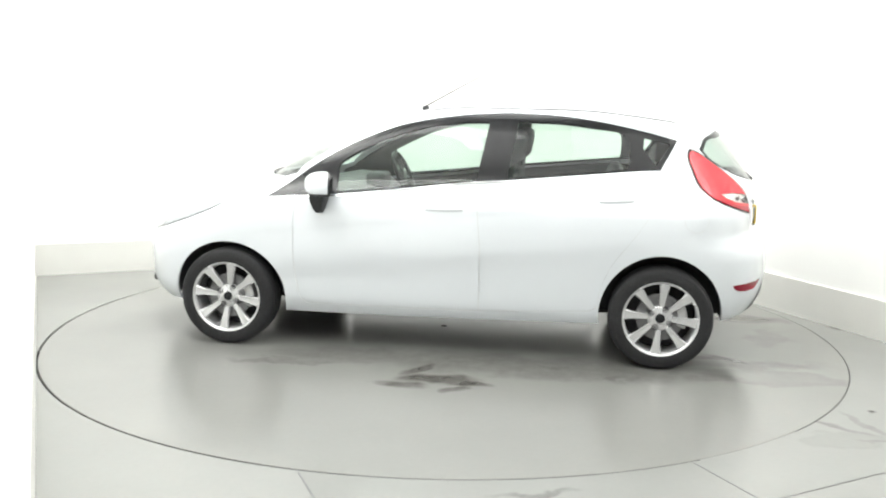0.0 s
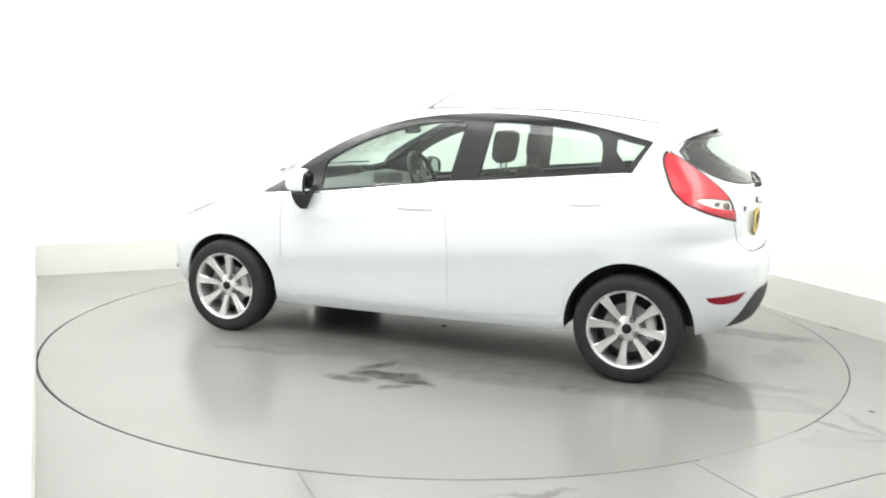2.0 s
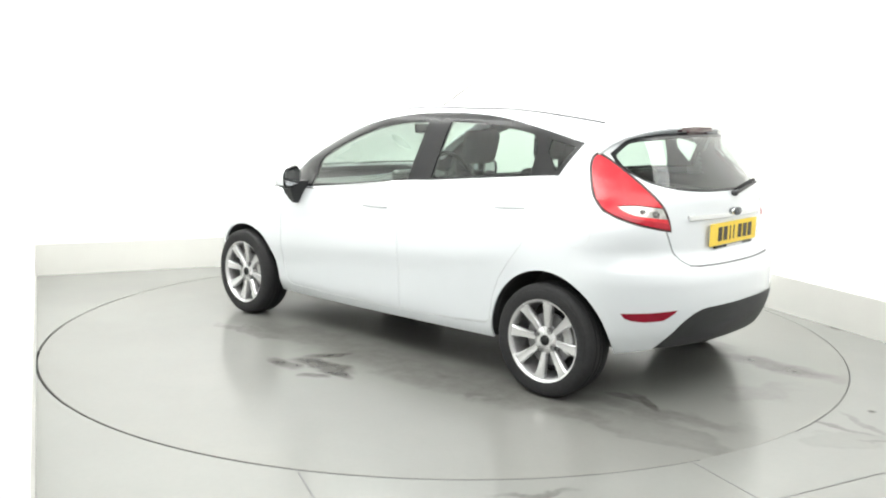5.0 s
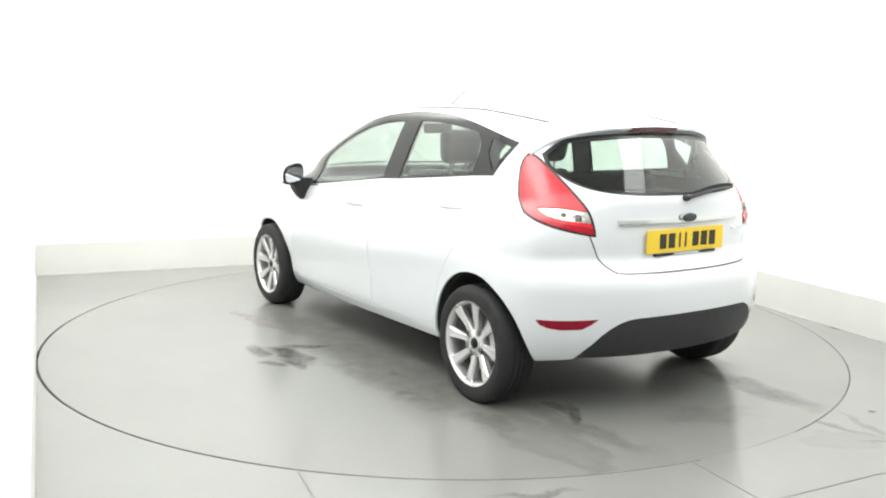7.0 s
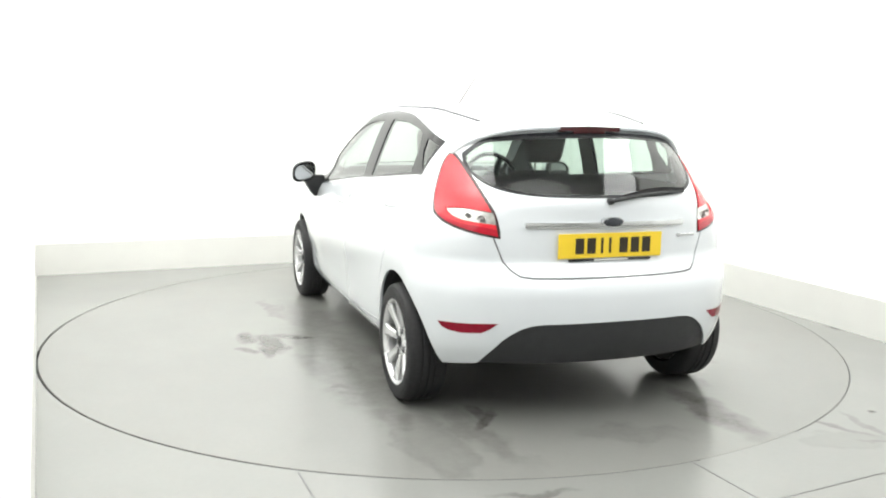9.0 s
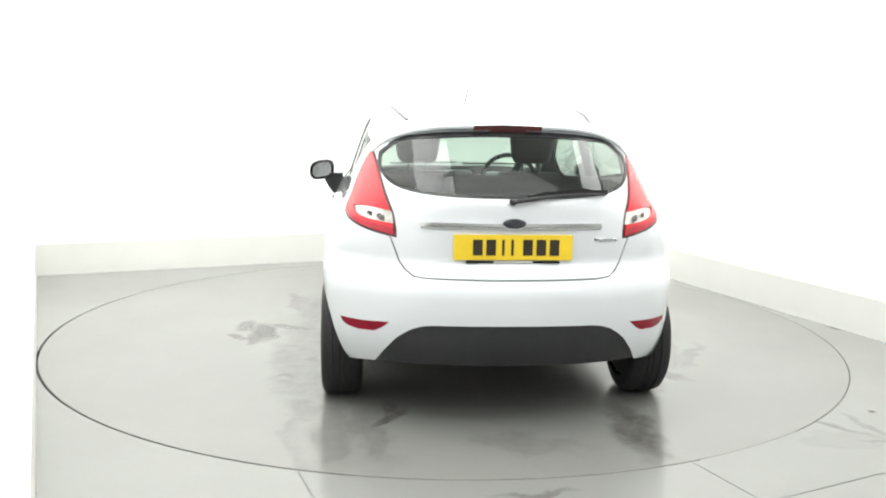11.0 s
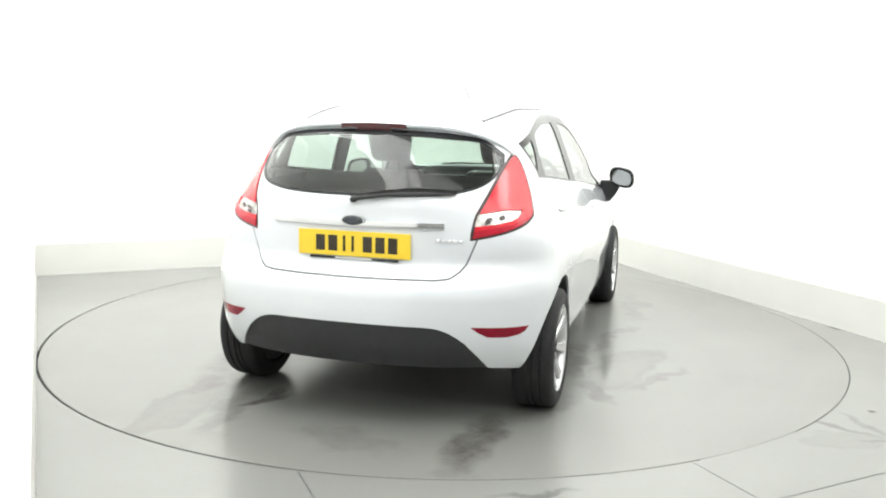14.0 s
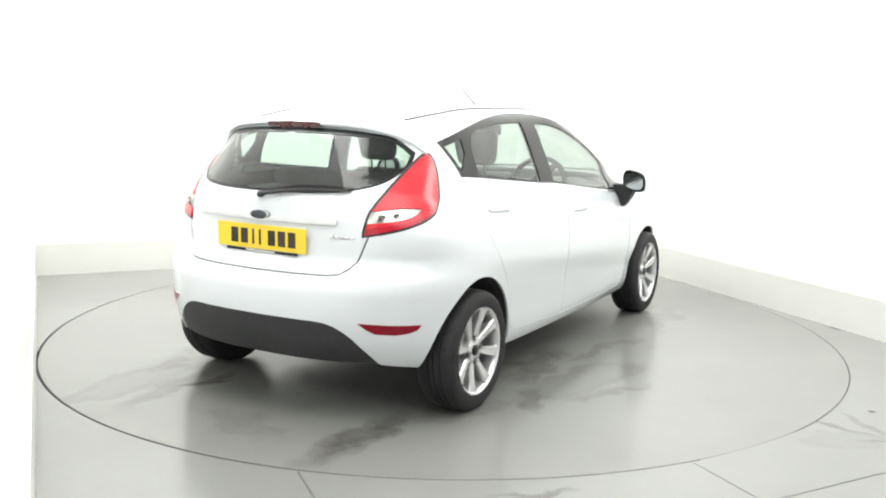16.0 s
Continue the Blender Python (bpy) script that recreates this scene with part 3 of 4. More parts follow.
def shell():
    """The left half of the skin, cut along all outlines, each face with its label."""
    us = np.concatenate([np.linspace(0, 1, 37)[:-1], np.linspace(1, 2, 62)[:-1], np.linspace(2, 3, 37)])
    zs = np.concatenate([np.linspace(.17, 1.30, 80)[:-1], np.linspace(1.30, 1.40, 9)[:-1], [1.40, 1.406, 1.411, 1.4155, 1.419, 1.422, 1.424]])
    bm = bmesh.new()
    tag = bm.faces.layers.int.new("kind")
    grid = [[bm.verts.new(p) for p in skin(us, np.full_like(us, z))] for z in zs]
    grid.append([bm.verts.new((v.co.x, 0, 1.4262)) for v in grid[-1]])
    for r, s in zip(grid, grid[1:]):
        for i in range(len(us) - 1):
            vs = [r[i], s[i], s[i + 1], r[i + 1]]
            try:
                bm.faces.new(vs)
            except ValueError:
                pass
    bmesh.ops.remove_doubles(bm, verts=bm.verts, dist=1e-5)
    bm.normal_update()
    for label, view, poly in FEATURES:
        flat, there, axis = VIEWS[view]
        for p, q in zip(poly, poly[1:] + poly[:1]):
            a, b = lift(view, p), lift(view, q)
            if (b - a).length < 1e-5:
                continue
            no = (b - a).normalized().cross(axis).normalized()
            x0, x1, y0, y1 = min(p[0], q[0]) - .004, max(p[0], q[0]) + .004, min(p[1], q[1]) - .004, max(p[1], q[1]) + .004
            fs = []
            for f in bm.faces:
                c = f.calc_center_median()
                if not there(c, f.normal):
                    continue
                co = [flat(v.co) for v in f.verts]
                if max(k[0] for k in co) < x0 or min(k[0] for k in co) > x1 or max(k[1] for k in co) < y0 or min(k[1] for k in co) > y1:
                    continue
                fs.append(f)
            if fs:
                es = {e for f in fs for e in f.edges}
                vs = {v for f in fs for v in f.verts}
                bmesh.ops.bisect_plane(bm, geom=list(vs) + list(es) + fs, dist=1e-4, plane_co=a, plane_no=no)
    bm.normal_update()
    for f in bm.faces:
        c = f.calc_center_median()
        for k, (label, view, poly) in enumerate(FEATURES):
            flat, there, axis = VIEWS[view]
            if there(c, f.normal) and inside(flat(c), poly):
                f[tag] = k + 1
    return bm, tag


SHELL, KIND = shell()
LABELS = ["body_panel"] + [f[0] for f in FEATURES]


def skin_part(name, labels, mat, parent, sides=(1, -1), inset=0.0, skirt=0.012, label="", keep=None):
    """The faces of some labels as one mesh, with their edges turned in by skirt."""
    verts, normals, faces, middle = [], [], [], {}
    for side in sides:
        index = {}
        chosen = [f for f in SHELL.faces if LABELS[f[KIND]] in labels and (keep is None or keep(f.calc_center_median()))]

        def vid(v):
            if v in middle:
                return middle[v]
            if v not in index:
                index[v] = len(verts)
                c = v.co - v.normal * inset
                mid = abs(v.co.y) < 1e-4
                verts.append((c.x, 0 if mid else c.y * side, c.z))
                normals.append((v.normal.x, 0 if mid else v.normal.y * side, v.normal.z))
                if mid:
                    middle[v] = index[v]
            return index[v]
        count = {}
        for f in chosen:
            ids = [vid(v) for v in f.verts]
            faces.append(ids if side > 0 else ids[::-1])
            for e in f.edges:
                count.setdefault(e, []).append(f)
        if skirt:
            for e, fs in count.items():
                if len(fs) == 1 and not all(abs(v.co.y) < 1e-4 for v in e.verts):
                    loop = next(l for l in fs[0].loops if l.edge == e)
                    a, b = loop.vert, loop.link_loop_next.vert
                    d = (b.co - a.co).normalized().cross(fs[0].normal)
                    base = len(verts)
                    for v, deep in ((a, 0), (b, 0), (b, skirt), (a, skirt)):
                        c = v.co - v.normal * (inset + deep)
                        verts.append((c.x, c.y * side, c.z))
                        normals.append((d.x, d.y * side, d.z))
                    quad = [base + 1, base, base + 3, base + 2]
                    faces.append(quad if side > 0 else quad[::-1])
    me = bpy.data.meshes.new(name)
    me.from_pydata(verts, [], faces)
    for p in me.polygons:
        p.use_smooth = True
    me.normals_split_custom_set_from_vertices(normals)
    me.materials.append(mat)
    ob = new(name, me)
    ob.parent = parent
    return tagged(ob, label)


skin_part("body_panel", ["body_panel"], M["paint"], car, label="glossy white body shell", keep=lambda c: c.z < 1.36 and not (c.z > .80 and c.x > 1.05))
skin_part("roof", ["body_panel"], M["paint"], car, keep=lambda c: c.z >= 1.36)
skin_part("bonnet", ["body_panel"], M["paint"], car, keep=lambda c: c.z <= 1.36 and c.z > .80 and c.x > 1.05)
skin_part("rear_bumper", ["rear_bumper"], M["paint"], car)
gate = skin_part("tailgate", ["tailgate"], M["paint"], car)
skin_part("valance", ["valance"], M["plastic"], car, inset=.006, skirt=.03, label="grained black lower bumper valance")
for side in (1, -1):
    skin_part("door_gap", ["seam"], M["shut"], car, sides=(side,), inset=.003, skirt=0, label="thin grey door shut line")
    skin_part("roof_strip", ["roof_strip"], M["seam"], car, sides=(side,), inset=-.005, skirt=.01, label="narrow dark roof joint strip")
skin_part("tailgate_gap", ["gap"], M["seam"], car, inset=.007, skirt=0, label="dark shut line under the tailgate")
skin_part("windscreen", ["windscreen"], M["side_glass"], car, inset=.003, skirt=0, label="clear front windscreen")
border = skin_part("glass_border", ["glass_border"], M["black"], gate, inset=.002, skirt=.006, label="black border of the tail window")
skin_part("tail_window", ["tail_window"], M["rear_glass"], gate, inset=.004, skirt=0, label="tinted tail window")
DOORS = {}
for side in (1, -1):
    fd = skin_part("front_door", ["front_door"], M["paint"], car, sides=(side,))
    rd = skin_part("rear_door", ["rear_door"], M["paint"], car, sides=(side,))
    DOORS[side] = (fd, rd)
    skin_part("window_trim", ["window_trim"], M["black"], car, sides=(side,), inset=.002, skirt=.01, label="gloss black window surround")
    for nm, pr in (("front_window", fd), ("rear_window", rd), ("quarter_window", car)):
        skin_part(nm, [nm], M["side_glass"], pr, sides=(side,), inset=.006, skirt=0, label="green-tinted side glass")
    lamp = skin_part("tail_light", ["lamp_border"], M["lampseal"], car, sides=(side,), inset=.002, skirt=.02, label="large red tail light with a clear lower segment")
    skin_part("lens", ["lamp_lens"], M["red"], lamp, sides=(side,), inset=-.003, skirt=.02, label="bright red lens")
    skin_part("lower_lens", ["lamp_low"], M["lowred"], lamp, sides=(side,), inset=-.004, skirt=.02, label="deeper red lower lens")
    skin_part("reversing_lens", ["lamp_clear"], M["clear"], lamp, sides=(side,), inset=.004, skirt=.02, label="clear reversing light segment")
    for cs, cz, r in ((.783, .926, .018), (.722, .940, .012)):
        cell = bmesh.new()
        lathe(cell, [(.0, .010), (r * .35, .008), (r * .5, -.002), (r, -.004), (r * 1.1, .002)], 20)
        us2 = np.linspace(.2, 1.2, 600)
        q = skin(us2, np.full_like(us2, cz))
        q = q[int(np.argmin(np.abs((-q[:, 0] - q[:, 1]) / S2 - cs)))]
        bmesh.ops.transform(cell, matrix=Matrix.Translation((q[0], q[1] * side, q[2])) @ pose(0, 0, 0, 0, 0, 45 * side + (90 if side < 0 else 0) + (0 if side > 0 else 90)), verts=cell.verts)
        part("lamp_cell", cell, M["cell"], lamp, "grey bulb cell")
    skin_part("reflector", ["reflector"], M["deepred"], car, sides=(side,), inset=-.001, skirt=.02, label="dark red bumper reflector")
    skin_part("headlight_seal", ["headlamp_border"], M["seam"], car, sides=(side,), inset=.003, skirt=.02)
    skin_part("headlight", ["headlamp"], M["headlamp"], car, sides=(side,), inset=-.002, skirt=.02, label="clear swept-back headlight")
skin_part("fuel_flap", ["fuel_flap"], M["paint"], car, sides=(1,), inset=-.0005, skirt=.006, label="round white fuel flap")
skin_part("body_patch", ["fuel_flap"], M["paint"], car, sides=(-1,), inset=0, skirt=0)

# thin line round the fuel flap, and the bright strip under the side windows


def on_skin(x, z, out=0.0):
    """The skin's half-width at x, z, on the flank."""
    us = np.linspace(0, 3, 901)
    p = skin(us, np.full_like(us, z))
    i = int(np.argmin(np.abs(p[:, 0] - x)))
    return float(p[i, 1]) + out


def band(line, width, out, side):
    """A slim raised strip on the flank along x, z points."""
    bm = bmesh.new()
    rows = []
    for x, z in line:
        a, b = on_skin(x, z + width / 2), on_skin(x, z - width / 2)
        rows.append([bm.verts.new(p) for p in ((x, (a - .004) * side, z + width / 2), (x, (a + out) * side, z + width / 2 - .001), (x, (b + out) * side, z - width / 2 + .001), (x, (b - .004) * side, z - width / 2))])
    for p, q in zip(rows, rows[1:]):
        for k in range(3):
            bm.faces.new((p[k], p[k + 1], q[k + 1], q[k]))
    bm.faces.new(rows[0])
    bm.faces.new(rows[-1])
    bmesh.ops.recalc_face_normals(bm, faces=bm.faces)
    return bm


def along(line, n):
    f = curve1([p[0] for p in line][::-1], [p[1] for p in line][::-1])
    return [(x, float(f(x))) for x in np.linspace(line[0][0], line[-1][0], n)]


BELT = [(.90, .884), (.592, .902), (.262, .938), (-.2, .994), (-.381, 1.006), (-1.064, 1.072), (-1.20, 1.081)]
for side in (1, -1):
    part("belt_strip", band(along(BELT, 40), .009, .004, side), M["chrome"], car, "slim bright strip under the side windows")
ringbm = bmesh.new()
pr = []
for a in np.linspace(0, 2 * math.pi, 33)[:-1]:
    x, z = -1.408 + .064 * math.cos(a), .832 + .064 * math.sin(a)
    x2, z2 = -1.408 + .067 * math.cos(a), .832 + .067 * math.sin(a)
    pr.append((ringbm.verts.new((x, on_skin(x, z, .0012), z)), ringbm.verts.new((x2, on_skin(x2, z2, .0012), z2))))
for (a, b), (c, d) in zip(pr, pr[1:] + pr[:1]):
    ringbm.faces.new((a, b, d, c))
part("flap_gap", ringbm, M["shut"], car, "thin line round the fuel flap")


# ---- wheels ----
def wheel_meshes():
    out = {}
    bm = bmesh.new()
    lathe(bm, [(.205, -.10), (.225, -.098), (.262, -.094), (.277, -.084), (.284, -.066), (.2855, -.03), (.2855, -.026), (.279, -.024), (.279, -.018), (.2855, -.016), (.286, 0.0), (.279, .002), (.279, .008), (.286, .010), (.2855, .034), (.279, .036), (.279, .042), (.2855, .044), (.284, .066),
               (.277, .084), (.262, .094), (.255, .0945), (.253, .0965), (.240, .098), (.222, .098), (.2085, .094), (.206, .088)], 72)
    out["tyre"] = bm
    bm = bmesh.new()
    lathe(bm, [(.196, -.09), (.193, .03), (.190, .062), (.195, .083), (.203, .091), (.2085, .092), (.2095, .088), (.208, .08)], 72)
    out["rim"] = bm
    bm = bmesh.new()
    lathe(bm, [(.0, .03), (.13, .03), (.132, .028), (.132, .014), (.0, .014)], 48)
    out["brake_disc"] = bm
    bm = bmesh.new()
    lathe(bm, [(.0, -.092), (.185, -.092), (.198, -.086), (.192, -.07), (.0, -.07)], 40)
    out["backing_plate"] = bm
    bm = bmesh.new()
    lathe(bm, [(.0, .063), (.060, .063), (.067, .058), (.070, .045), (.070, .02), (.0, .02)], 40)
    out["hub"] = bm
    bm = bmesh.new()
    lathe(bm, [(.0, .0715), (.020, .0715), (.0255, .068), (.027, .060), (.0, .060)], 28)
    out["centre_cap"] = bm
    bm = bmesh.new()   # one broad tapering spoke along +x
    prof = [(.040, .0150, .058, .030), (.095, .0180, .066, .030), (.150, .0225, .078, .036), (.184, .029, .084, .046), (.197, .036, .085, .060)]
    rows = []
    for r, w, top, bot in prof:
        rows.append([bm.verts.new(p) for p in ((r, bot, -w * .75), (r, top - .008, -w), (r, top, -w * .72), (r, top - .003, 0), (r, top, w * .72), (r, top - .008, w), (r, bot, w * .75))])
    for p, q in zip(rows, rows[1:]):
        for k in range(6):
            bm.faces.new((p[k], p[k + 1], q[k + 1], q[k]))
    bmesh.ops.recalc_face_normals(bm, faces=bm.faces)
    out["spoke"] = bm
    bm = bmesh.new()
    lathe(bm, [(.0, .0690), (.007, .0690), (.009, .066), (.009, .058), (.0, .058)], 12)
    out["bolt"] = bm
    bm = bmesh.new()
    lathe(bm, [(.009, .0600), (.0135, .0640), (.0165, .0650), (.0175, .0625), (.0175, .058)], 18)
    out["bolt_cup"] = bm
    bm = bmesh.new()
    rows = []
    for a in np.linspace(-26, 34, 9):
        c, z = math.cos(radians(a)), math.sin(radians(a))
        rows.append([bm.verts.new((r * c, y, r * z)) for r, y in ((.098, -.02), (.098, .040), (.106, .046), (.138, .046), (.148, .038), (.148, -.02))])
    for p, q in zip(rows, rows[1:]):
        for k in range(5):
            bm.faces.new((p[k], p[k + 1], q[k + 1], q[k]))
    bm.faces.new(rows[0])
    bm.faces.new(rows[-1])
    bmesh.ops.recalc_face_normals(bm, faces=bm.faces)
    out["caliper"] = bm
    return out


def wheel(x, side, spin):
    hubp = part("wheel", boxed(-.05, .05, -.12, .0, -.05, .05, bevel=.01), M["brake"], car, "silver eight-spoke alloy wheel with a black tyre")
    hubp.matrix_basis = pose(x, side * (.762 if x > 0 else .744), .2855, 0, spin, 0 if side > 0 else 180)
    ms = wheel_meshes()
    part("tyre", ms["tyre"], M["rubber"], hubp, "black rubber tyre")
    part("rim", ms["rim"], M["alloy"], hubp)
    part("brake_disc", ms["brake_disc"], M["brake"], hubp)
    part("backing_plate", ms["backing_plate"], M["liner"], hubp, "dark inner side of the wheel")
    part("hub", ms["hub"], M["alloy"], hubp)
    part("centre_cap", ms["centre_cap"], M["black"], hubp, "dark centre cap")
    sp = part("spoke", ms["spoke"], M["alloy"], hubp)
    for k in range(1, 8):
        o = new("spoke", sp.data)
        o.parent = hubp
        o.matrix_basis = pose(0, 0, 0, 0, k * 45, 0)
    bo = part("bolt", ms["bolt"], M["brake"], hubp)
    cup = part("bolt_recess", ms["bolt_cup"], M["boltcup"], hubp, "dark ring round a wheel bolt")
    for k in range(4):
        a = radians(22.5 + 90 * k)
        o, c = (bo, cup) if k == 0 else (new("bolt", bo.data), new("bolt_recess", cup.data))
        o.parent = c.parent = hubp
        o.matrix_basis = c.matrix_basis = pose(.057 * math.cos(a), 0, .057 * math.sin(a))
    cal = part("brake_caliper", ms["caliper"], M["caliper"], hubp, "pale cast brake caliper")
    cal.matrix_basis = pose(0, 0, 0, 0, 180 + 16 if side > 0 else -16 - 2 * spin, 0)
    return hubp


for x, side, spin in ((1.248, 1, -8), (-1.2445, 1, -5), (1.248, -1, 20), (-1.2445, -1, 31)):
    wheel(x, side, spin)
    bm = bmesh.new()
    n = 28
    rows = []
    for k in range(n + 1):
        a = -0.03 + (math.pi + 0.06) * k / n
        cx, rx, rz = (1.250, .354, .331) if x > 0 else (-1.243, .341, .354)
        rows.append([bm.verts.new((cx + rx * math.cos(a), y * side, .285 + rz * math.sin(a))) for y in (.828, .55)])
    for p, q in zip(rows, rows[1:]):
        bm.faces.new((p[0], p[1], q[1], q[0]))
    cap = [r[1] for r in rows]
    bm.faces.new(cap)
    # keep the liner inside the outer skin
    for r in rows:
        r[0].co.y = side * min(.828, on_skin(r[0].co.x, min(1.2, max(.2, r[0].co.z))) - .012)
    part("arch_liner", bm, M["liner"], car, "black wheel arch liner")

# ---- under and inside ----
bm = bmesh.new()
box(bm, -1.45, 1.75, -.53, .53, .235, .275, bevel=.015)
box(bm, -.88, .88, -.74, .74, .225, .262, bevel=.01)
part("floor_pan", bm, M["liner"], car, "dark underside")
part("rear_axle", tube([(-1.22, -.62, .25), (-1.22, .62, .25)], .035, 12), M["liner"], car)

trim = skin_part("door_lining", ["front_door", "rear_door", "body_panel", "fuel_flap", "seam"], M["dash"], car, inset=.05, skirt=0,
                 label="dark inner door and side lining", keep=lambda c: .3 < c.z < 1.06 and -1.66 < c.x < .95)
skin_part("headlining", ["body_panel", "roof_strip"], M["lining"], car, inset=.035, skirt=0, label="pale roof lining", keep=lambda c: c.z > 1.33)
for side in (1, -1):
    skin_part("pillar_lining", ["window_trim"], M["dash"], car, sides=(side,), inset=.022, skirt=0, keep=lambda c: c.x > -.95)
for side in (1, -1):
    skin_part("rear_pillar_lining", ["body_panel", "tailgate", "lamp_border", "lamp_lens", "lamp_low", "lamp_clear"], M["dash"], car, sides=(side,), inset=.028, skirt=0,
              label="dark rear pillar lining", keep=lambda c: .86 < c.z < 1.36 and -1.78 < c.x < -1.28 and c.y > .36)
bm = bmesh.new()
prism(bm, [(-1.62, -.56), (-1.62, .56), (-1.02, .62), (-1.02, -.62)], .955, .975)
part("parcel_shelf", bm, M["cloth"], car, "dark parcel shelf", smooth=False)


def seat(x, y, width, top, lean, head_top, parent=None):
    """A car seat: cushion, leaning back, headrest on two rods."""
    w = width / 2
    s = part("seat", boxed(x - .05, x + .46, y - w, y + w, .30, .50, bevel=.06, seg=4), M["cloth"], car, "dark grey cloth car seat")
    bm = boxed(-.06, .06, -w, w, 0, top - .45, bevel=.05, seg=4)
    for v in bm.verts:
        k = v.co.z / (top - .45)
        v.co.y *= 1 - .22 * k * k
        v.co.x *= 1 - .25 * k
    bmesh.ops.transform(bm, matrix=pose(x, y, .45, 0, -lean, 0), verts=bm.verts)
    part("backrest", bm, M["cloth"], s)
    hx = x - math.sin(radians(lean)) * (head_top - .55) - .005
    bm = boxed(-.05, .05, -.13, .13, -.095, .10, bevel=.045, seg=4)
    for v in bm.verts:
        v.co.y *= 1 + .10 * (v.co.z / .1 - .4)
    bmesh.ops.transform(bm, matrix=pose(hx, y, head_top - .10, 0, -lean * .6, 0), verts=bm.verts)
    part("headrest", bm, M["cloth"], s)
    for dy in (-.05, .05):
        part("headrest_rod", tube([(hx + .02, y + dy, top - .08), (hx, y + dy, head_top - .12)], .006, 8), M["brake"], s)
    return s


for y in (.335, -.335):
    seat(-.20, y, .50, 1.06, 15, 1.285)
bm = boxed(-.80, -.30, -.60, .60, .34, .50, bevel=.06, seg=3)
bench = part("rear_bench", bm, M["cloth"], car, "dark grey cloth rear bench")
bm = boxed(-.05, .05, -.60, .60, 0, .615, bevel=.045, seg=3)
bmesh.ops.transform(bm, matrix=pose(-.83, 0, .48, 0, -18, 0), verts=bm.verts)
part("backrest", bm, M["cloth"], bench)

# dashboard, wheel, mirror
bm = bmesh.new()
rows = []
for x, z in ((.55, .52), (.50, .70), (.52, .84), (.60, .905), (.78, .925), (1.0, .915), (1.05, .5)):
    rows.append([bm.verts.new((x - .05 * (1 - abs(y) / .66) ** 2 * (x < .7), y, z + (.035 if -.52 < y < -.18 and .5 < x < .8 and z > .8 else 0))) for y in np.linspace(-.66, .66, 17)])
for p, q in zip(rows, rows[1:]):
    for k in range(16):
        bm.faces.new((p[k], p[k + 1], q[k + 1], q[k]))
bmesh.ops.recalc_face_normals(bm, faces=bm.faces)
part("dashboard", bm, M["dash"], car, "dark grey dashboard")
part("centre_display", boxed(.47, .60, -.10, .10, .885, .985, bevel=.025, seg=3), M["dash"], car, "hooded display on the dashboard")
bm = bmesh.new()
lathe(bm, [(.185 + .016 * math.cos(a), .016 * math.sin(a)) for a in np.linspace(0, 2 * math.pi, 11)], 40, axis="z")
for a in (0, 120, 240):
    b2 = boxed(.0, .18, -.022, .022, -.018, -.004, bevel=.004, seg=1)
    bmesh.ops.transform(b2, matrix=pose(0, 0, 0, 0, 0, a + 90), verts=b2.verts)
    tmp = bpy.data.meshes.new("tmp")
    b2.to_mesh(tmp)
    bm.from_mesh(tmp)
    b2.free()
    bpy.data.meshes.remove(tmp)
lathe(bm, [(.0, .012), (.055, .008), (.07, -.012), (.0, -.02)], 24, axis="z")
bmesh.ops.transform(bm, matrix=pose(.43, -.345, .925, 0, -66, 0), verts=bm.verts)
part("steering_wheel", bm, M["black"], car, "black steering wheel")
bm = boxed(-.012, .012, -.11, .11, -.032, .032, bevel=.01, seg=3)
bmesh.ops.transform(bm, matrix=pose(.36, 0, 1.27, 0, 8, 0), verts=bm.verts)
part("rear_view_mirror", bm, M["black"], car)


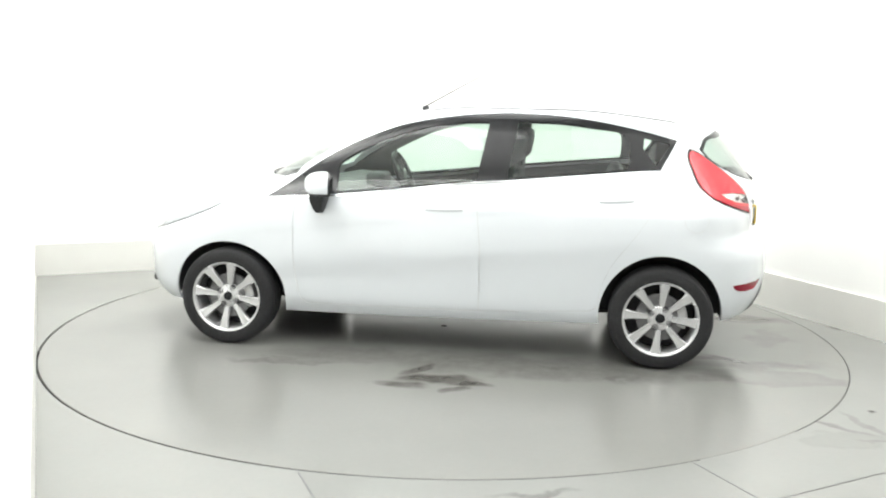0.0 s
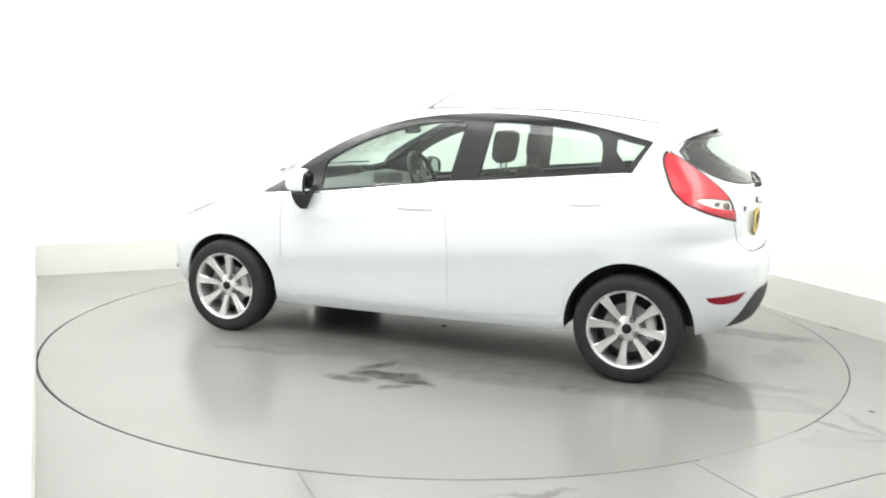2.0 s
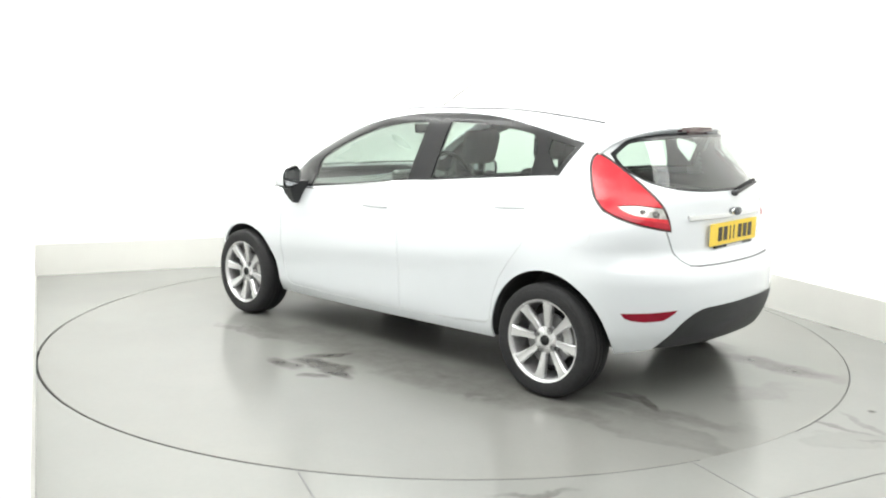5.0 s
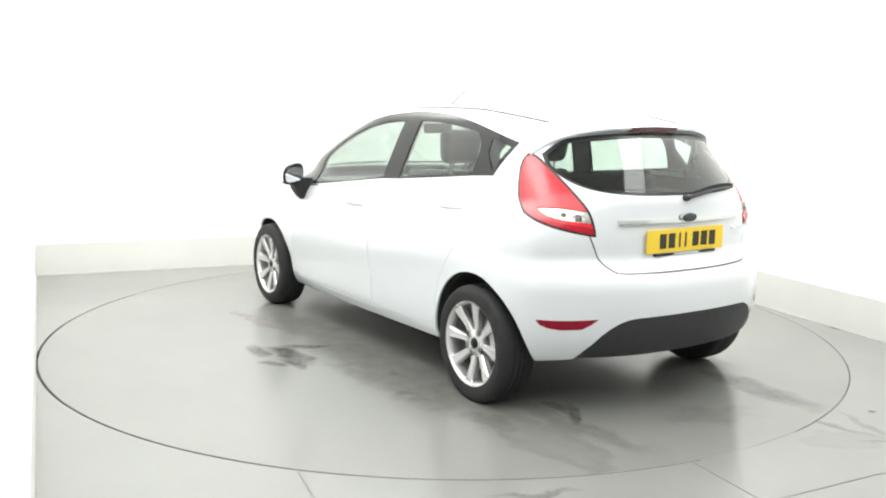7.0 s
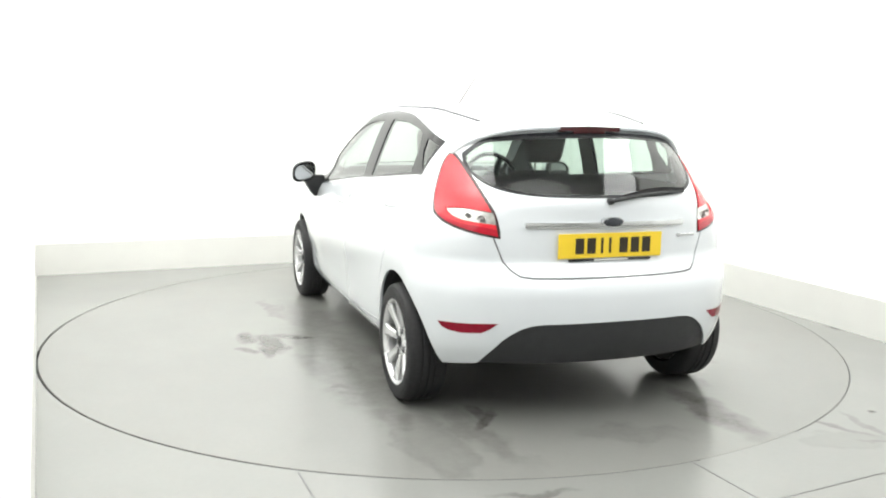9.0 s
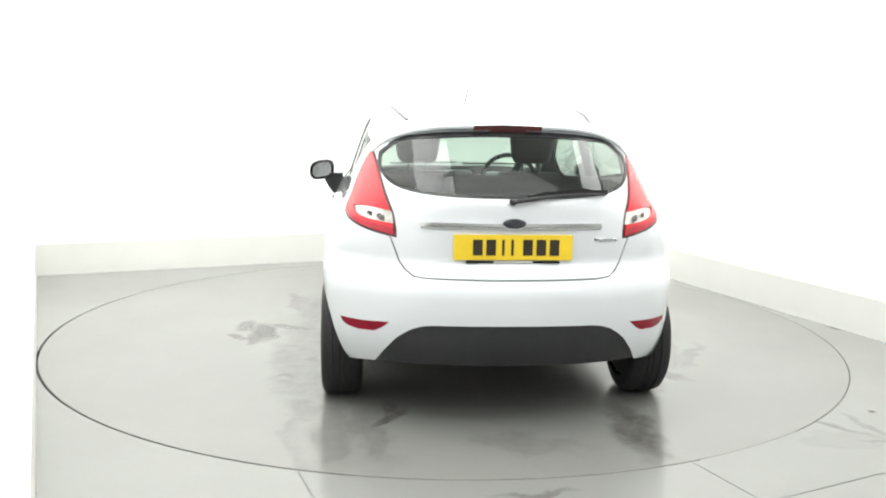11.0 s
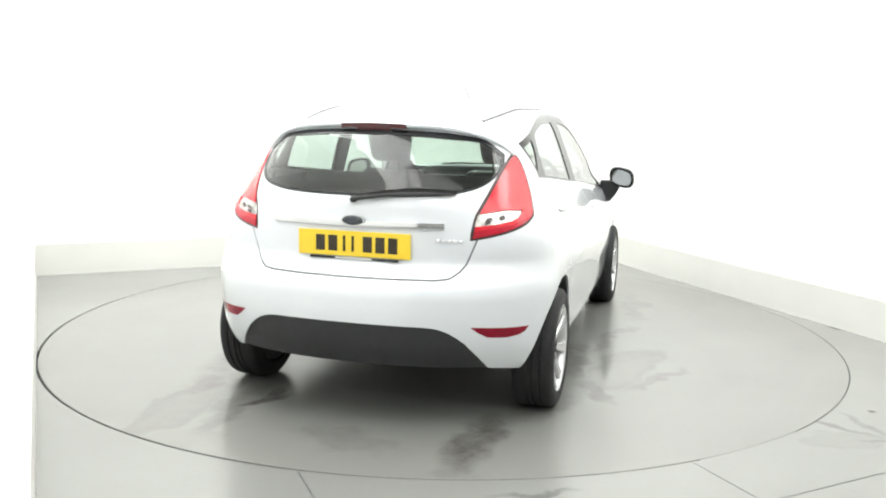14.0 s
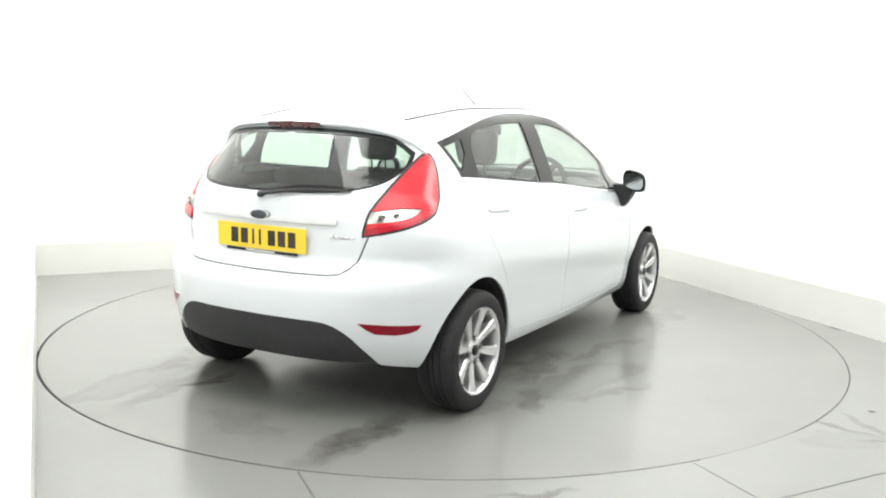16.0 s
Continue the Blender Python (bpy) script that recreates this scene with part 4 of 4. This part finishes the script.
# ---- door mirrors ----
def door_mirror(side):
    door = DOORS[side][0]
    bm = bmesh.new()
    rows, n = [], 20
    for x, ky, kz in ((.590, .90, .90), (.602, .98, .97), (.632, 1.0, .98), (.668, .95, .92), (.702, .78, .76), (.726, .48, .46), (.734, .12, .12)):
        rows.append([])
        for k in range(n):
            a = 2 * math.pi * k / n
            sy, sz = math.copysign(abs(math.cos(a)) ** .7, math.cos(a)), math.copysign(abs(math.sin(a)) ** .75, math.sin(a))
            y = .930 + .083 * sy * ky
            z = .972 + .068 * sz * kz - .012 * sy
            rows[-1].append(bm.verts.new((x, y * side, z)))
    for p, q in zip(rows, rows[1:]):
        for k in range(n):
            bm.faces.new((p[k], p[(k + 1) % n], q[(k + 1) % n], q[k]))
    bm.faces.new(rows[-1])
    for v in bm.verts:
        v.co.x -= .30 * (abs(v.co.y) - .945)
    bmesh.ops.recalc_face_normals(bm, faces=bm.faces)
    upper = bm.copy()
    bmesh.ops.bisect_plane(upper, geom=list(upper.verts) + list(upper.edges) + list(upper.faces), plane_co=(0, 0, .925), plane_no=(0, 0, 1), clear_inner=True)
    bmesh.ops.bisect_plane(upper, geom=list(upper.verts) + list(upper.edges) + list(upper.faces), plane_co=(.604 , .945 * side, 0), plane_no=Vector((1, .30 * side, 0)).normalized(), clear_inner=True)
    for v in upper.verts:
        v.co += Vector((v.co.x - .63, (v.co.y - .945 * side), v.co.z - .965)).normalized() * .002
    head = part("door_mirror", bm, M["black"], door, "door mirror with white cap and black base")
    part("cap", upper, M["paint"], head, "white mirror cap")
    g = bmesh.new()
    ring = []
    for k in range(n):
        a = 2 * math.pi * k / n
        sy, sz = math.copysign(abs(math.cos(a)) ** .7, math.cos(a)), math.copysign(abs(math.sin(a)) ** .75, math.sin(a))
        ring.append(g.verts.new((.594 - .06 * (.069 * sy - .015) - .004, (.930 + .064 * sy) * side, .972 + .049 * sz - .012 * sy)))
    g.faces.new(ring)
    bmesh.ops.recalc_face_normals(g, faces=g.faces)
    part("mirror_glass", g, M["mirror"], head, "mirror glass")
    foot = bmesh.new()
    rows = []
    for z, x0, x1, y0, y1 in ((.945, .615, .722, .79, .91), (.905, .630, .730, .79, .915), (.865, .642, .728, .80, .895), (.825, .655, .718, .81, .87), (.803, .668, .705, .815, .85)):
        rows.append([foot.verts.new((x, y * side, z)) for x, y in ((x0, y0), ((x0 + x1) / 2, y0 - .004), (x1, y0), (x1 + .004, (y0 + y1) / 2), (x1 - .008, y1), (x0 + .008, y1), (x0 - .004, (y0 + y1) / 2))])
    for p, q in zip(rows, rows[1:]):
        for k in range(7):
            foot.faces.new((p[k], p[(k + 1) % 7], q[(k + 1) % 7], q[k]))
    foot.faces.new(rows[0])
    foot.faces.new(rows[-1])
    bmesh.ops.recalc_face_normals(foot, faces=foot.faces)
    part("mirror_foot", foot, M["plastic"], head, "black mirror base")


# ---- handles ----
def handle(side, x0, x1, z0, z1, door):
    """A pull handle standing off the door."""
    bm = bmesh.new()
    rows, n = [], 12
    for k in range(n + 1):
        t = k / n
        x, z = x0 + (x1 - x0) * t, z0 + (z1 - z0) * t
        arch = .006 * math.sin(math.pi * min(1, max(0, t))) ** .5
        y = on_skin(x, z) + arch
        h = .010 + .005 * math.sin(math.pi * t)
        rows.append([bm.verts.new((x, (y + dy) * side, z + dz)) for dy, dz in ((-.010, h), (.002, h * .8), (.007, 0), (.002, -h * .8), (-.010, -h))])
    for p, q in zip(rows, rows[1:]):
        for k in range(5):
            bm.faces.new((p[k], p[(k + 1) % 5], q[(k + 1) % 5], q[k]))
    bmesh.ops.recalc_face_normals(bm, faces=bm.faces)
    part("door_handle", bm, M["paint"], door)


for side in (1, -1):
    door_mirror(side)
    handle(side, .07, -.14, .845, .848, DOORS[side][0])
    handle(side, -.885, -1.075, .915, .925, DOORS[side][1])

# ---- tail fittings ----


def tail_x(y, z):
    """Where the tail's skin lies at y, z."""
    us = np.linspace(0, 1.2, 400)
    p = skin(us, np.full_like(us, z))
    return float(p[int(np.argmin(np.abs(p[:, 1] - abs(y)))), 0])


def tail_band(y0, y1, z, h, out, n=24, round_ends=True):
    """A raised bar across the tail that follows its bow."""
    bm = bmesh.new()
    rows = []
    for k in range(n + 1):
        t = k / n
        y = y0 + (y1 - y0) * t
        hh = h * (min(1, .55 + 8 * min(t, 1 - t)) if round_ends else 1)
        x = tail_x(y, z)
        rows.append([bm.verts.new(p) for p in ((x + .006, y, z + hh / 2), (x - out * .8, y, z + hh / 2), (x - out, y, z), (x - out * .8, y, z - hh / 2), (x + .006, y, z - hh / 2))])
    for p, q in zip(rows, rows[1:]):
        for k in range(4):
            bm.faces.new((p[k], p[k + 1], q[k + 1], q[k]))
    bm.faces.new(rows[0])
    bm.faces.new(rows[-1])
    bmesh.ops.recalc_face_normals(bm, faces=bm.faces)
    return bm


part("chrome_bar", tail_band(.400, -.395, .907, .024, .013, round_ends=False), M["chrome"], gate, "chrome bar over the number plate")
bm = bmesh.new()
lathe(bm, [(.0, -.026), (.040, -.025), (.049, -.021), (.051, -.010), (.051, 0)], 32)
for v in bm.verts:
    x, y, z = v.co
    v.co = (tail_x(0, .920) + y, x, .920 + z * .40)
badge = part("badge", bm, M["badge"], gate, "small dark oval badge")
bm = bmesh.new()
lathe(bm, [(.049, -.0215), (.0525, -.022), (.054, -.017), (.053, -.008)], 32)
for v in bm.verts:
    x, y, z = v.co
    v.co = (tail_x(0, .920) + y, x, .920 + z * .42)
part("badge_rim", bm, M["chrome"], badge)

# number plate, its characters as plain bars
PX = tail_x(.26, .81) - .020
bm = boxed(PX, PX + .004, -.26, .26, .760, .871, bevel=.0015, seg=1)
plate = part("number_plate", bm, M["yellow"], gate, "yellow number plate with dark plain bars", smooth=False)
for k, y in enumerate((.155, .097, .044, .004, -.064, -.122, -.180)):
    w = .011 if k in (2, 3) else .042
    part("bar", boxed(PX - .0015, PX + .001, y - w / 2, y + w / 2, .781, .850), M["ink"], plate, smooth=False)
bm = boxed(PX + .004, PX + .03, -.24, .24, .775, .86, bevel=.004, seg=1)
part("plate_backing", bm, M["paint"], gate)
bm = boxed(PX - .004, PX + .012, -.205, .205, .7465, .7575, bevel=.002, seg=1)
strip_ob = part("plate_strip", bm, M["black"], gate, "black strip under the plate with a pale middle", smooth=False)
part("pale_strip", boxed(PX - .006, PX - .0035, -.085, .085, .749, .756), M["kick"], strip_ob, smooth=False)
# small bright script
for k in range(5):
    y = -.372 - .023 * k
    x = tail_x(y, .846)
    part("script_bar", boxed(x - .006, x + .003, y - .009, y + .009, .840, .840 + (.016 if k == 0 else .010), bevel=.001, seg=1), M["chrome"], gate)

# spoiler over the full width of the tail window, dark underneath, with the high brake light in its edge
GLASS_TOP = curve1([0, .26, .38, .49, .55, .615], [1.309, 1.302, 1.291, 1.266, 1.238, 1.185])


def lip(y):
    """The spoiler's rear edge at y: x, upper z."""
    g = float(GLASS_TOP(abs(y)))
    return tail_x(y, g + .006) - .030 + .020 * (abs(y) / .6) ** 4, g + .030 - .010 * (abs(y) / .6) ** 3


top_bm, low_bm = bmesh.new(), bmesh.new()
tops, lows = [], []
for y in np.linspace(-.612, .612, 49):
    e, z = lip(y)
    w = 1 - .4 * (abs(y) / .612) ** 6
    tops.append([top_bm.verts.new(p) for p in ((e + .20 * w, y * .975, z + .016), (e + .10 * w, y * .99, z + .012), (e + .03, y, z + .004), (e + .006, y, z), (e, y, z - .006), (e + .003, y, z - .016))])
    lows.append([low_bm.verts.new(p) for p in ((e + .0035, y, z - .0158), (e + .018, y, z - .021), (e + .075, y * .99, z - .026))])
for grid, gbm in ((tops, top_bm), (lows, low_bm)):
    for p, q in zip(grid, grid[1:]):
        for k in range(len(p) - 1):
            gbm.faces.new((p[k], q[k], q[k + 1], p[k + 1]))
    bmesh.ops.recalc_face_normals(gbm, faces=gbm.faces)
spoiler = part("spoiler", top_bm, M["paint"], gate, "white spoiler lip over the tail window")
part("spoiler_underside", low_bm, M["paint"], spoiler, "white underside of the spoiler")
for half, up, down, out, nm in ((.155, -.004, -.026, .003, "high_brake_light"), (.082, -.025, -.043, -.004, "brake_light_foot")):
    bm = bmesh.new()
    rows = []
    for y in np.linspace(-half, half, 13):
        e, z = lip(y)
        rows.append([bm.verts.new(p) for p in ((e + .03, y, z + up), (e - out, y, z + up - .001), (e - out + .006, y, z + down), (e + .04, y, z + down))])
    for p, q in zip(rows, rows[1:]):
        for k in range(3):
            bm.faces.new((p[k], p[k + 1], q[k + 1], q[k]))
    bm.faces.new(rows[0])
    bm.faces.new(rows[-1])
    bmesh.ops.recalc_face_normals(bm, faces=bm.faces)
    part(nm, bm, M["brakered"], spoiler, "dark red high brake light")

# rear wiper
x0 = tail_x(0, 1.012)
bm = bmesh.new()
lathe(bm, [(.0, -.028), (.010, -.027), (.014, -.021), (.016, 0), (.0, 0.01)], 20)
for v in bm.verts:
    x, y, z = v.co
    v.co = (x0 + y, x + .005, 1.010 + z)
wiper = part("rear_wiper", bm, M["plastic"], gate, "black rear wiper")
arm = []
for t in np.linspace(0, 1, 9):
    y, z = .005 - .42 * t, 1.012 + .030 * t + .012 * math.sin(math.pi * t)
    arm.append((tail_x(y, z) - .022, y, z))
part("arm", tube(arm, .010, 8, .5), M["plastic"], wiper)
bm = bmesh.new()
rows = []
for t in np.linspace(0, 1, 12):
    y, z = -.06 - .37 * t, 1.030 + .016 * t + .016 * math.sin(math.pi * t)
    x = tail_x(y, z)
    rows.append([bm.verts.new(p) for p in ((x - .004, y, z + .003), (x - .020, y, z + .011), (x - .020, y, z - .008), (x - .004, y, z - .003))])
for p, q in zip(rows, rows[1:]):
    for k in range(4):
        bm.faces.new((p[k], p[(k + 1) % 4], q[(k + 1) % 4], q[k]))
bmesh.ops.recalc_face_normals(bm, faces=bm.faces)
part("blade", bm, M["rubber"], wiper)

# roof aerial, front wipers
aer = part("aerial", boxed(.205, .25, -.011, .011, 1.385, 1.416, bevel=.009, seg=3), M["plastic"], car, "black roof aerial")
part("rod", tube([(.235, 0, 1.41), (.02, 0, 1.53), (-.20, 0, 1.648)], .0042, 8, .5), M["plastic"], aer)
for y0, y1 in ((.45, -.05), (-.10, -.58)):
    pts = []
    for t in np.linspace(0, 1, 8):
        y = y0 + (y1 - y0) * t
        z = .992 + .01 * t
        us = np.linspace(1.8, 3, 300)
        p = skin(us, np.full_like(us, z))
        pts.append((float(p[int(np.argmin(np.abs(p[:, 1] - abs(y)))), 0]) + .012, y, z))
    part("front_wiper", tube(pts, .006, 8), M["plastic"], car)

# small fog lamps in the front bumper
for side in (1, -1):
    us2 = np.linspace(2.0, 3.0, 400)
    q = skin(us2, np.full_like(us2, .325))
    q = q[int(np.argmin(np.abs(q[:, 1] - .56)))]
    fog = bmesh.new()
    lathe(fog, [(.0, .004), (.011, .005), (.015, .008), (.019, .005), (.019, -.01)], 20)
    bmesh.ops.transform(fog, matrix=Matrix.Translation((q[0], q[1] * side, q[2])) @ pose(0, 0, 0, 0, 0, -50 if side > 0 else -130), verts=fog.verts)
    part("fog_lamp", fog, M["plastic"], car, "small round front fog lamp")

SHELL.free()


# ---- turning ----
def motions():
    times = [0.5 * k for k in range(33)]
    walk(table, [(t, pose(0, 0, 0, 0, 0, heading(t))) for t in times])
    walk(car, [(t, pose(0, 0, 0, 0, 0, heading(t)) @ pose(*CAR_AT, 0.0)) for t in times])


motions()
